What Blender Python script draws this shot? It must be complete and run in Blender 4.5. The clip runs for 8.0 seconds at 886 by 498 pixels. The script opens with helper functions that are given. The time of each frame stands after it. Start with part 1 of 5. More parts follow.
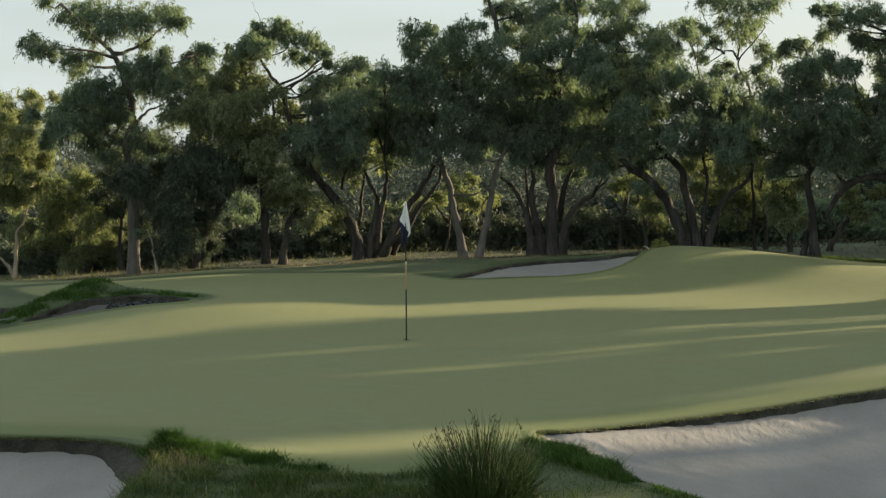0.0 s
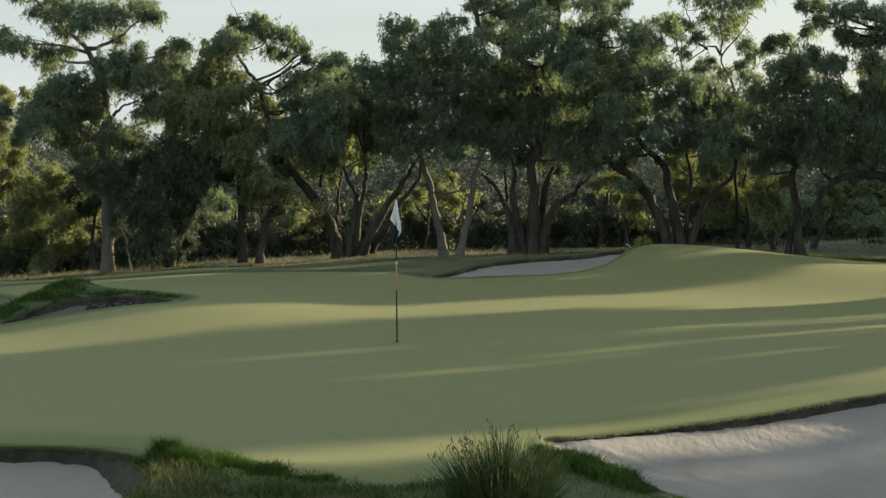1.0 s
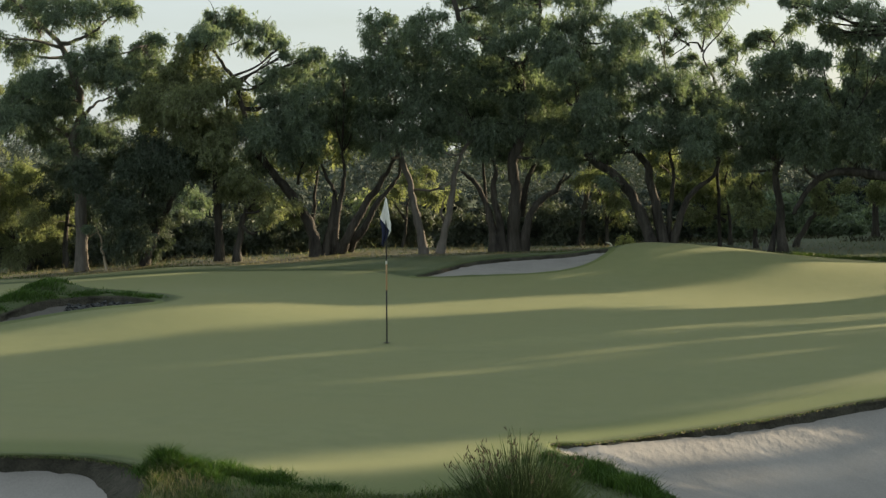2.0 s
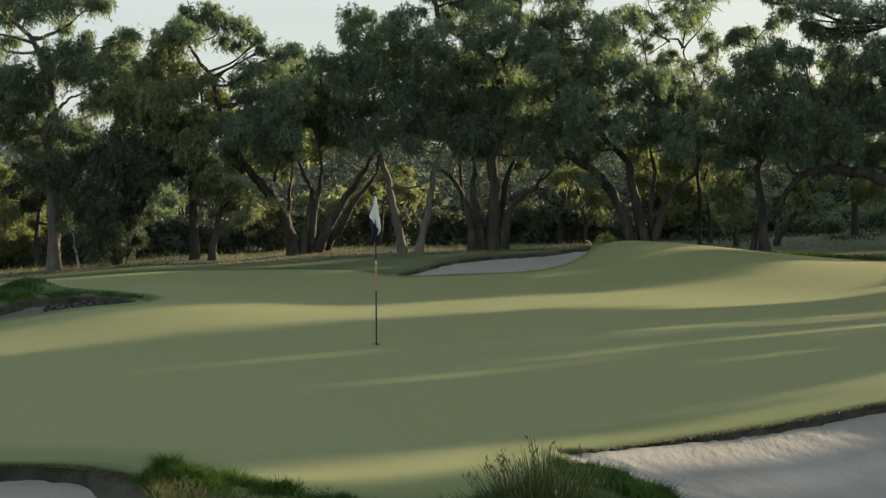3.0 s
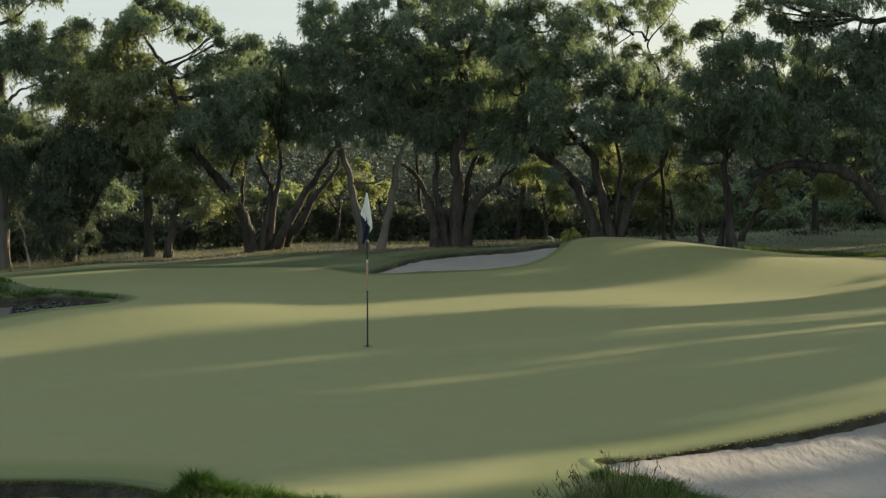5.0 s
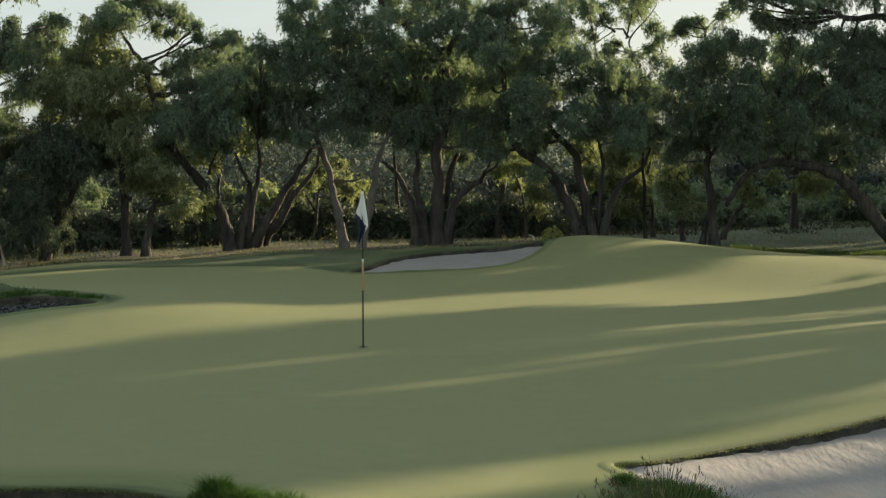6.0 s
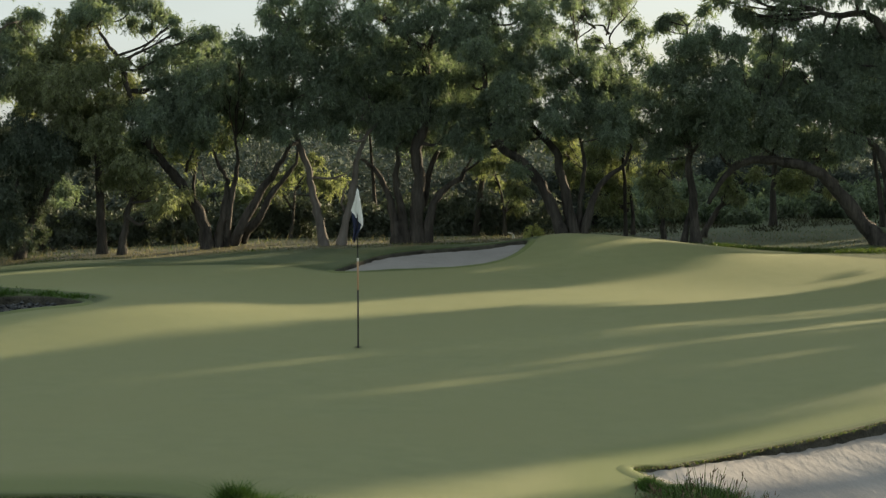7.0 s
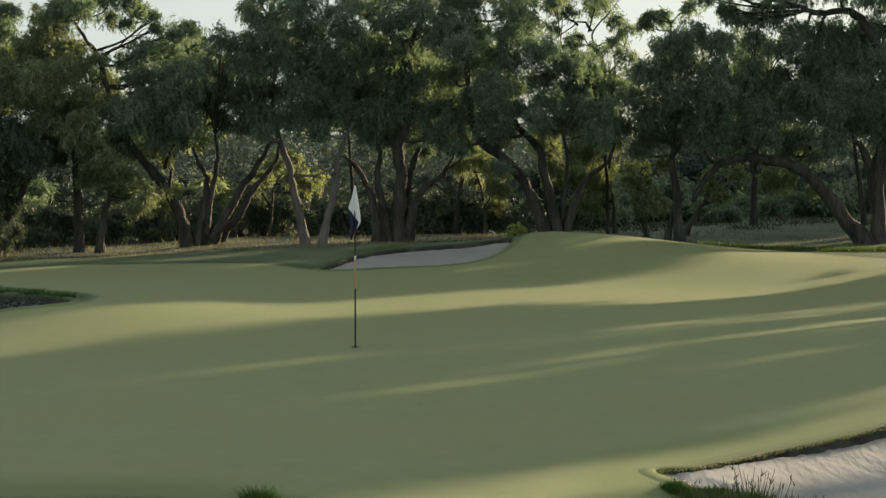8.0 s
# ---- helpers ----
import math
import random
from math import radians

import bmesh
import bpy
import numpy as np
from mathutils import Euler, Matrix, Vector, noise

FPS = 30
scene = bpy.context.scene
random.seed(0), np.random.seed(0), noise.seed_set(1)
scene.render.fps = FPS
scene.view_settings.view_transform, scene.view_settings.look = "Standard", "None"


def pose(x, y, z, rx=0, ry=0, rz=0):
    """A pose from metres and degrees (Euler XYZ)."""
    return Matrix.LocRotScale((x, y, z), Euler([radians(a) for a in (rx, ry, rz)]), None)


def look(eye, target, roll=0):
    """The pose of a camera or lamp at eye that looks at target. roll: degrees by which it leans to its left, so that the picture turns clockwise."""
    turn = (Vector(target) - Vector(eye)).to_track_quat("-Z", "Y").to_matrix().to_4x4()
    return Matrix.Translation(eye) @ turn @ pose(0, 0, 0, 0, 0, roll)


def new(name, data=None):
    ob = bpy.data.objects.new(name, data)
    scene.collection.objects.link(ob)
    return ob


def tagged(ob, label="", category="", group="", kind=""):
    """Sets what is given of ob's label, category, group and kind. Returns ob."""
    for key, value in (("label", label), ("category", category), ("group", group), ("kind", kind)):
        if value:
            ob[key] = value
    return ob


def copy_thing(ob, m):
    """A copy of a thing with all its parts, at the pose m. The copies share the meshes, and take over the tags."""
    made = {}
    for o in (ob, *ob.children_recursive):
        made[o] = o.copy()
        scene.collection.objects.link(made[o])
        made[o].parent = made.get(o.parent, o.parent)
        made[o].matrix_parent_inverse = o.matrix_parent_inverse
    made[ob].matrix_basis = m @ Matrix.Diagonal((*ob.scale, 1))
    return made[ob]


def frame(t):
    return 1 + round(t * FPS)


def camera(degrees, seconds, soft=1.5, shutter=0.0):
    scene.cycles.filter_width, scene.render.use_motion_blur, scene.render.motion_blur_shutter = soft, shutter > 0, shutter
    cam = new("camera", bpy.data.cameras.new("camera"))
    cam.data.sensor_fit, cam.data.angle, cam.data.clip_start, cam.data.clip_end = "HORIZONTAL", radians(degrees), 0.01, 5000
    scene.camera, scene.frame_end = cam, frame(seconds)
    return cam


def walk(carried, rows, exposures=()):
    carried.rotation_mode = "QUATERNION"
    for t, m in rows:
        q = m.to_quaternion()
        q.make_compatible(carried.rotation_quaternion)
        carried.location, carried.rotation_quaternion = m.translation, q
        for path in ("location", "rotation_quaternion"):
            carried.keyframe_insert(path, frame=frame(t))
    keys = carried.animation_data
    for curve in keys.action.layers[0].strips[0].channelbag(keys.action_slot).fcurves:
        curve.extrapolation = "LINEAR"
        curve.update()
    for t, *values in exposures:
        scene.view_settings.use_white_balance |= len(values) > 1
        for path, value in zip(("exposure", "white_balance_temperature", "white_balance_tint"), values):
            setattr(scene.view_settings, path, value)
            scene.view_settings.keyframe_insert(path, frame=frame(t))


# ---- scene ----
cam = camera(28.0, 8.0, soft=1.4)
ROWS = [
    (0.0, 1.869, -0.024, 2.447, 3.957, -2.267, -0.296),
    (0.5, 1.616, 0.264, 2.465, 3.326, -2.340, -0.297),
    (1.0, 1.391, 0.574, 2.475, 2.729, -2.397, -0.304),
    (1.5, 1.166, 0.841, 2.484, 2.117, -2.454, -0.302),
    (3.0, 0.494, 1.582, 2.517, 0.205, -2.632, -0.241),
    (3.5, 0.241, 1.804, 2.527, -0.502, -2.690, -0.224),
    (4.0, -0.041, 2.033, 2.537, -1.187, -2.748, -0.203),
    (4.5, -0.321, 2.235, 2.551, -1.862, -2.809, -0.204),
    (6.0, -1.109, 2.871, 2.547, -3.930, -2.924, -0.155),
    (6.5, -1.361, 3.069, 2.551, -4.627, -2.973, -0.139),
    (7.0, -1.609, 3.286, 2.551, -5.331, -3.021, -0.124),
    (7.5, -1.845, 3.510, 2.534, -5.985, -3.040, -0.071),
    (8.0, -2.098, 3.716, 2.522, -6.675, -3.064, -0.025),
]
EXPOSURE = 1.42
walk(cam, [(t, pose(x, y, z, 90 + pitch, 0, yaw) @ pose(0, 0, 0, 0, 0, roll)) for t, x, y, z, yaw, pitch, roll in ROWS],
     exposures=[(0.0, EXPOSURE), (8.0, EXPOSURE)])

# ---- light: low sun from behind the trees to the right, thin high cloud ----
SUN_TURN, SUN_HEIGHT = 36.0, 11.5  # degrees from +x towards +y; above the horizon
sun_way = Vector((math.cos(radians(SUN_TURN)) * math.cos(radians(SUN_HEIGHT)), math.sin(radians(SUN_TURN)) * math.cos(radians(SUN_HEIGHT)), math.sin(radians(SUN_HEIGHT))))
sun_data = bpy.data.lights.new("sun", "SUN")
sun_data.energy, sun_data.angle, sun_data.color = 5.1, radians(0.9), (1.0, 0.80, 0.53)
sun = new("sun", sun_data)
sun.matrix_world = look((60, 40, 30), Vector((60, 40, 30)) - sun_way)

world = bpy.data.worlds.new("sky")
scene.world = world
world.use_nodes = True
wn, wl = world.node_tree.nodes, world.node_tree.links
wn.clear()
w_out, w_bg, w_sky = wn.new("ShaderNodeOutputWorld"), wn.new("ShaderNodeBackground"), wn.new("ShaderNodeTexSky")
w_sky.sky_type, w_sky.sun_disc = "NISHITA", False
w_sky.sun_elevation, w_sky.sun_rotation = radians(SUN_HEIGHT), radians(90 - SUN_TURN)
w_sky.air_density, w_sky.dust_density, w_sky.ozone_density = 1.0, 2.0, 1.5
w_coord, w_map, w_noise, w_ramp, w_mix = (wn.new("ShaderNodeTexCoord"), wn.new("ShaderNodeMapping"), wn.new("ShaderNodeTexNoise"),
                                           wn.new("ShaderNodeMapRange"), wn.new("ShaderNodeMixRGB"))
w_map.inputs["Scale"].default_value = (1.5, 1.5, 9.0)
w_noise.inputs["Scale"].default_value, w_noise.inputs["Detail"].default_value, w_noise.inputs["Roughness"].default_value = 1.6, 5.0, 0.55
w_ramp.inputs["From Min"].default_value, w_ramp.inputs["From Max"].default_value = 0.3, 0.7
w_ramp.inputs["To Min"].default_value, w_ramp.inputs["To Max"].default_value = 0.48, 0.92
w_mix.inputs["Color2"].default_value = (5.2, 5.8, 5.8, 1)
wl.new(w_coord.outputs["Generated"], w_map.inputs["Vector"])
wl.new(w_map.outputs["Vector"], w_noise.inputs["Vector"])
wl.new(w_noise.outputs["Fac"], w_ramp.inputs["Value"])
wl.new(w_ramp.outputs["Result"], w_mix.inputs["Fac"])
wl.new(w_sky.outputs["Color"], w_mix.inputs["Color1"])
wl.new(w_mix.outputs["Color"], w_bg.inputs["Color"])
w_bg.inputs["Strength"].default_value = 0.055
wl.new(w_bg.outputs["Background"], w_out.inputs["Surface"])


# ---- materials ----
def surface(name, low, high, scale=4.0, fine=40.0, rough=0.85, bump=0.0, bump_scale=60.0, stretch=(1, 1, 1), translucent=0.0, island=0.0, spec=0.25):
    """A procedural material: two colours mixed by a coarse and a fine noise, with relief, optional light passing through and change from piece to piece."""
    mat = bpy.data.materials.new(name)
    mat.use_nodes = True
    n, l = mat.node_tree.nodes, mat.node_tree.links
    bsdf = n["Principled BSDF"]
    coord, mapping = n.new("ShaderNodeTexCoord"), n.new("ShaderNodeMapping")
    mapping.inputs["Scale"].default_value = stretch
    l.new(coord.outputs["Object"], mapping.inputs["Vector"])
    coarse, small, blend = n.new("ShaderNodeTexNoise"), n.new("ShaderNodeTexNoise"), n.new("ShaderNodeMath")
    coarse.inputs["Scale"].default_value, coarse.inputs["Detail"].default_value = scale, 4
    small.inputs["Scale"].default_value, small.inputs["Detail"].default_value = fine, 3
    for node in (coarse, small):
        l.new(mapping.outputs["Vector"], node.inputs["Vector"])
    blend.operation = "MULTIPLY_ADD"
    l.new(small.outputs["Fac"], blend.inputs[0])
    blend.inputs[1].default_value = 0.5
    l.new(coarse.outputs["Fac"], blend.inputs[2])
    ramp = n.new("ShaderNodeMapRange")
    ramp.inputs["From Min"].default_value, ramp.inputs["From Max"].default_value = 0.5, 1.0
    l.new(blend.outputs[0], ramp.inputs["Value"])
    mix = n.new("ShaderNodeMixRGB")
    mix.inputs["Color1"].default_value, mix.inputs["Color2"].default_value = (*low, 1), (*high, 1)
    l.new(ramp.outputs["Result"], mix.inputs["Fac"])
    colour = mix.outputs["Color"]
    if island:
        geo, hsv, val = n.new("ShaderNodeNewGeometry"), n.new("ShaderNodeHueSaturation"), n.new("ShaderNodeMapRange")
        val.inputs["To Min"].default_value, val.inputs["To Max"].default_value = 1 - island, 1 + island
        l.new(geo.outputs["Random Per Island"], val.inputs["Value"])
        l.new(val.outputs["Result"], hsv.inputs["Value"])
        l.new(colour, hsv.inputs["Color"])
        colour = hsv.outputs["Color"]
    l.new(colour, bsdf.inputs["Base Color"])
    bsdf.inputs["Roughness"].default_value = rough
    bsdf.inputs["Specular IOR Level"].default_value = spec
    if bump:
        grain, relief = n.new("ShaderNodeTexNoise"), n.new("ShaderNodeBump")
        grain.inputs["Scale"].default_value, grain.inputs["Detail"].default_value = bump_scale, 4
        l.new(mapping.outputs["Vector"], grain.inputs["Vector"])
        l.new(grain.outputs["Fac"], relief.inputs["Height"])
        relief.inputs["Strength"].default_value, relief.inputs["Distance"].default_value = 1.0, bump
        l.new(relief.outputs["Normal"], bsdf.inputs["Normal"])
    if translucent:
        trans, add = n.new("ShaderNodeBsdfTranslucent"), n.new("ShaderNodeMixShader")
        tint = n.new("ShaderNodeMixRGB")
        tint.blend_type, tint.inputs["Fac"].default_value = "MULTIPLY", 1.0
        tint.inputs["Color2"].default_value = (1.35, 1.42, 0.76, 1)
        l.new(colour, tint.inputs["Color1"])
        l.new(tint.outputs["Color"], trans.inputs["Color"])
        add.inputs["Fac"].default_value = translucent
        l.new(bsdf.outputs["BSDF"], add.inputs[1])
        l.new(trans.outputs["BSDF"], add.inputs[2])
        l.new(add.outputs["Shader"], n["Material Output"].inputs["Surface"])
    return mat


LEAF = surface("eucalyptus_leaf", (0.110, 0.150, 0.113), (0.174, 0.218, 0.170), 0.6, 5.0, 0.64, translucent=0.42, island=0.35, spec=0.24)
# low sun's warmth is put into the colour: a lighter, yellower LEAF
LEAF_SUN_TINT = surface("sun_tinted_eucalyptus_leaf", (0.146, 0.174, 0.100), (0.228, 0.250, 0.158), 0.6, 5.0, 0.64, translucent=0.45, island=0.35, spec=0.24)
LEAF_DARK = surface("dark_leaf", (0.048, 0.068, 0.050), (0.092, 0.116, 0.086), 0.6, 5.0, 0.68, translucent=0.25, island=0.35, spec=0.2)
LEAF_SCRUB = surface("scrub_leaf", (0.066, 0.084, 0.068), (0.118, 0.140, 0.110), 0.6, 5.0, 0.7, translucent=0.16, island=0.25, spec=0.2)
# distance haze is put into this leaf colour: blue-grey, with little variation
LEAF_FAR = surface("haze_tinted_leaf", (0.056, 0.072, 0.066), (0.096, 0.114, 0.102), 0.05, 0.6, 0.7, translucent=0.08, island=0.16, spec=0.03)
BARK = surface("grey_bark", (0.018, 0.017, 0.015), (0.094, 0.085, 0.073), 5.0, 22.0, 0.9, bump=0.08, bump_scale=16.0, stretch=(1, 1, 0.16))
BARK_GREY = surface("smooth_grey_bark", (0.07, 0.063, 0.056), (0.19, 0.172, 0.152), 3.0, 16.0, 0.9, bump=0.03, bump_scale=14.0, stretch=(1, 1, 0.22))
BARK_PALE = surface("pale_bark", (0.22, 0.18, 0.13), (0.42, 0.35, 0.26), 2.0, 12.0, 0.85, bump=0.015, bump_scale=14.0, stretch=(1, 1, 0.3))
SAND = surface("bunker_sand", (0.204, 0.197, 0.187), (0.285, 0.274, 0.260), 1.2, 60.0, 0.95, bump=0.012, bump_scale=13.0, stretch=(1, 0.45, 1))
# the pocket's shade is put into the colour: a darker copy of SAND
SAND_SHADED = surface("shade_darkened_sand", (0.085, 0.084, 0.080), (0.135, 0.130, 0.122), 1.2, 60.0, 0.95, bump=0.012, bump_scale=13.0)
LIP = surface("bunker_lip_earth", (0.028, 0.029, 0.022), (0.078, 0.074, 0.058), 5.0, 45.0, 0.95, bump=0.03, bump_scale=30.0)
BLADE = surface("rough_grass_blade", (0.032, 0.058, 0.014), (0.085, 0.12, 0.032), 1.0, 8.0, 0.6, translucent=0.35, island=0.4)
LUSH = surface("lush_grass_blade", (0.024, 0.062, 0.012), (0.068, 0.125, 0.026), 1.2, 9.0, 0.6, translucent=0.35, island=0.4)
PALE_BLADE = surface("pale_turf_blade", (0.075, 0.098, 0.042), (0.125, 0.148, 0.072), 1.2, 9.0, 0.65, translucent=0.3, island=0.3)
# sunlight on the small shrub is put into this bright yellow colour
YELLOW_SUNLIT_LEAF = surface("yellow_sunlit_leaf", (0.28, 0.30, 0.11), (0.42, 0.43, 0.19), 2.0, 12.0, 0.6, translucent=0.45, island=0.3)
BANK = surface("dull_bank_grass", (0.035, 0.039, 0.024), (0.07, 0.07, 0.046), 1.0, 8.0, 0.8, translucent=0.2, island=0.35)
BLADE_DRY = surface("dry_grass_blade", (0.125, 0.113, 0.074), (0.25, 0.225, 0.155), 1.0, 8.0, 0.7, translucent=0.35, island=0.3)
RUSH = surface("rush_stem", (0.036, 0.070, 0.018), (0.098, 0.142, 0.042), 1.5, 9.0, 0.6, translucent=0.2, island=0.4)


def plain(name, colour, rough=0.6, metal=0.0):
    mat = bpy.data.materials.new(name)
    mat.use_nodes = True
    b = mat.node_tree.nodes["Principled BSDF"]
    b.inputs["Base Color"].default_value, b.inputs["Roughness"].default_value, b.inputs["Metallic"].default_value = (*colour, 1), rough, metal
    return mat


def turf():
    """Ground material: putting green, rough and dry litter, mixed by the ground's own attributes."""
    mat = bpy.data.materials.new("turf")
    mat.use_nodes = True
    n, l = mat.node_tree.nodes, mat.node_tree.links
    bsdf = n["Principled BSDF"]
    coord = n.new("ShaderNodeTexCoord")

    def noise_node(scale, detail=4):
        node = n.new("ShaderNodeTexNoise")
        node.inputs["Scale"].default_value, node.inputs["Detail"].default_value = scale, detail
        l.new(coord.outputs["Object"], node.inputs["Vector"])
        return node.outputs["Fac"]

    def mixed(fac, a, b):
        node = n.new("ShaderNodeMixRGB")
        for socket, value in (("Fac", fac), ("Color1", a), ("Color2", b)):
            if isinstance(value, tuple):
                node.inputs[socket].default_value = (*value, 1)
            else:
                l.new(value, node.inputs[socket])
        return node.outputs["Color"]

    def spread(value, lo, hi):
        node = n.new("ShaderNodeMapRange")
        node.inputs["From Min"].default_value, node.inputs["From Max"].default_value = lo, hi
        l.new(value, node.inputs["Value"])
        return node.outputs["Result"]

    def mask(name):
        node = n.new("ShaderNodeAttribute")
        node.attribute_name = name
        return node.outputs["Fac"]

    broad, mid, fine = noise_node(0.45), noise_node(3.5), noise_node(55.0, 3)
    green = mixed(spread(mid, 0.3, 0.7), (0.140, 0.159, 0.066), (0.180, 0.195, 0.086))
    green = mixed(spread(broad, 0.35, 0.65), green, (0.168, 0.178, 0.074))
    green = mixed(spread(fine, 0.2, 0.95), green, (0.19, 0.205, 0.095))
    green = mixed(mask("collar"), green, mixed(spread(fine, 0.3, 0.7), (0.098, 0.128, 0.040), (0.126, 0.150, 0.052)))
    rough = mixed(spread(fine, 0.3, 0.7), (0.026, 0.046, 0.013), (0.055, 0.078, 0.025))
    rough = mixed(spread(mid, 0.45, 0.75), rough, (0.065, 0.08, 0.03))
    dry = mixed(spread(fine, 0.3, 0.7), (0.075, 0.072, 0.042), (0.165, 0.147, 0.09))
    dry = mixed(spread(mid, 0.4, 0.7), dry, (0.07, 0.075, 0.035))
    apron = mixed(spread(mid, 0.3, 0.7), (0.058, 0.080, 0.034), (0.078, 0.100, 0.044))
    colour = mixed(mask("green"), mixed(mask("apron"), mixed(mask("dry"), rough, dry), apron), green)
    l.new(colour, bsdf.inputs["Base Color"])
    bsdf.inputs["Roughness"].default_value, bsdf.inputs["Specular IOR Level"].default_value = 0.72, 0.24
    relief = n.new("ShaderNodeBump")
    relief.inputs["Strength"].default_value, relief.inputs["Distance"].default_value = 0.5, 0.006
    l.new(noise_node(120.0, 2), relief.inputs["Height"])
    l.new(relief.outputs["Normal"], bsdf.inputs["Normal"])
    return mat


TURF = turf()


# ---- the shape of the land ----
def steps(v, a, b):
    s = np.clip((v - a) / (b - a), 0, 1)
    return s * s * (3 - 2 * s)


def hump(x, y, cx, cy, left, right, near, far):
    dx, dy = x - cx, y - cy
    return np.exp(-0.5 * (dx / np.where(dx < 0, left, right)) ** 2 - 0.5 * (dy / np.where(dy < 0, near, far)) ** 2)


LAND_Y = np.array([-3000, -60, 0, 8, 13, 15, 17, 20, 26.8, 32, 38, 43, 47, 56, 75, 110, 200, 400, 800, 3000], float)
LAND_Z = np.array([-4, -2, -1.0, -0.65, -0.42, -0.28, -0.13, -0.12, 0.0, 0.2, 0.43, 0.58, 0.55, -0.2, -2.0, -3.6, -4.0, -0.5, 9.0, 9.0])
fine_y = np.arange(-100, 500, 0.25)
soft_z = np.convolve(np.pad(np.interp(fine_y, LAND_Y, LAND_Z), 8, "edge"), np.ones(17) / 17, "valid")


def land(x, y):
    """Height of the ground."""
    x, y = np.asarray(x, float), np.asarray(y, float)
    z = np.where((y > -99) & (y < 499), np.interp(y, fine_y, soft_z), np.interp(y, LAND_Y, LAND_Z))
    z = z - 0.17 * hump(x, y, 3.0, 19.0, 2.2, 3.0, 3.0, 3.5)
    z = z + 0.34 * hump(x, y, -4.6, 30.0, 1.6, 2.0, 1.8, 2.5)
    z = z + -0.014 * hump(x, y, -0.55, 26.8, 3, 3, 3, 3)
    z = z + 0.45 * hump(x, y, 4.5, 39.2, 1.0, 2.3, 1.5, 1.4)
    z = z - 0.22 * hump(x, y, 7.6, 34.3, 3.4, 6.0, 4.0, 2.0)
    z = z - 0.08 * hump(x, y, 10.5, 40.0, 1.8, 5.0, 2.0, 1.5)
    z = z + 0.22 * hump(x, y, 9.0, 22.5, 2.6, 5.0, 3.0, 2.6)
    z = z - 0.27 * steps(-x, 5.5, 9.5) * steps(y, 34, 41) * (1 - steps(y, 50, 60))
    z = z - (0.19 * steps(-x, 1.5, 5.5) + 0.16 * steps(-x, 9.0, 12.5)) * steps(y, 38, 42.5) * (1 - steps(y, 50, 60))
    spine = -7.1 + 0.18 * (y - 28.2)
    z = z + 0.32 * np.exp(-0.5 * ((x - spine) / np.where(x < spine, 0.45, 0.34)) ** 2) * steps(y, 27.4, 31.0) * (1 - steps(y, 31.0, 32.4))
    z = z + 0.12 * hump(x, y, -5.9, 30.95, 0.4, 0.5, 0.3, 0.5)
    z = z + 0.14 * hump(x, y, 2.2, 40.3, 2.0, 1.4, 0.8, 1.2)
    z = z + 1.0 * hump(x, y, 15.0, 57.0, 6.0, 20.0, 6.0, 25.0)
    z = z + 0.06 * hump(x, y, -1.75, 16.7, 0.3, 0.8, 0.35, 0.3)
    z = z + 0.04 * hump(x, y, -4.2, 17.6, 2.0, 1.2, 0.8, 1.2)
    far = steps(y, 45, 80)
    z = z + far * (0.8 * np.sin(x * 0.05 + 1) + 0.5 * np.sin(y * 0.06 + x * 0.03)) + steps(y, 250, 700) * 3.0 * np.sin(x * 0.004 + 2.0)
    return z


def ring(points, per=14):
    """A closed smooth outline through the points."""
    p, out = np.array(points, float), []
    for i in range(len(p)):
        a, b, c, d = p[i - 1], p[i], p[(i + 1) % len(p)], p[(i + 2) % len(p)]
        for s in np.linspace(0, 1, per, endpoint=False):
            out.append(0.5 * (2 * b + (c - a) * s + (2 * a - 5 * b + 4 * c - d) * s**2 + (3 * b - a - 3 * c + d) * s**3))
    return np.array(out)


def inside(outline, x, y):
    hit = np.zeros(np.shape(x), bool)
    for (x0, y0), (x1, y1) in zip(outline, np.roll(outline, -1, 0)):
        if y0 != y1:
            hit ^= ((y0 > y) != (y1 > y)) & (x < (x1 - x0) * (y - y0) / (y1 - y0) + x0)
    return hit


def margin(outline, x, y):
    """Distance to an outline, positive within."""
    best = np.full(np.shape(x), 1e9)
    for (x0, y0), (x1, y1) in zip(outline, np.roll(outline, -1, 0)):
        dx, dy = x1 - x0, y1 - y0
        s = np.clip(((x - x0) * dx + (y - y0) * dy) / (dx * dx + dy * dy + 1e-12), 0, 1)
        best = np.minimum(best, (x - x0 - s * dx) ** 2 + (y - y0 - s * dy) ** 2)
    return np.sqrt(best) * np.where(inside(outline, x, y), 1, -1)


GREEN = ring([(-1.8, 16.7), (-1.0, 16.15), (0.4, 16.2), (1.3, 17.6), (1.8, 19.1), (4.0, 20.7), (6.5, 22.0), (9.5, 22.6), (14, 25), (15, 31), (12.5, 37),
              (9, 40.2), (6, 40.6), (4.3, 40.3), (3.35, 38.7), (2.6, 37.75), (1.2, 37.0), (-0.5, 36.55), (-2.0, 38.0), (-6, 37.5), (-9, 35.2), (-7.5, 32.5), (-4.5, 30.6), (-4.2, 29.5),
              (-5.2, 28.95), (-6.2, 28.5), (-7.2, 27.6), (-9, 25.5), (-9.5, 21), (-7.5, 18.6), (-4.2, 17.6), (-2.6, 17.5)], 6)
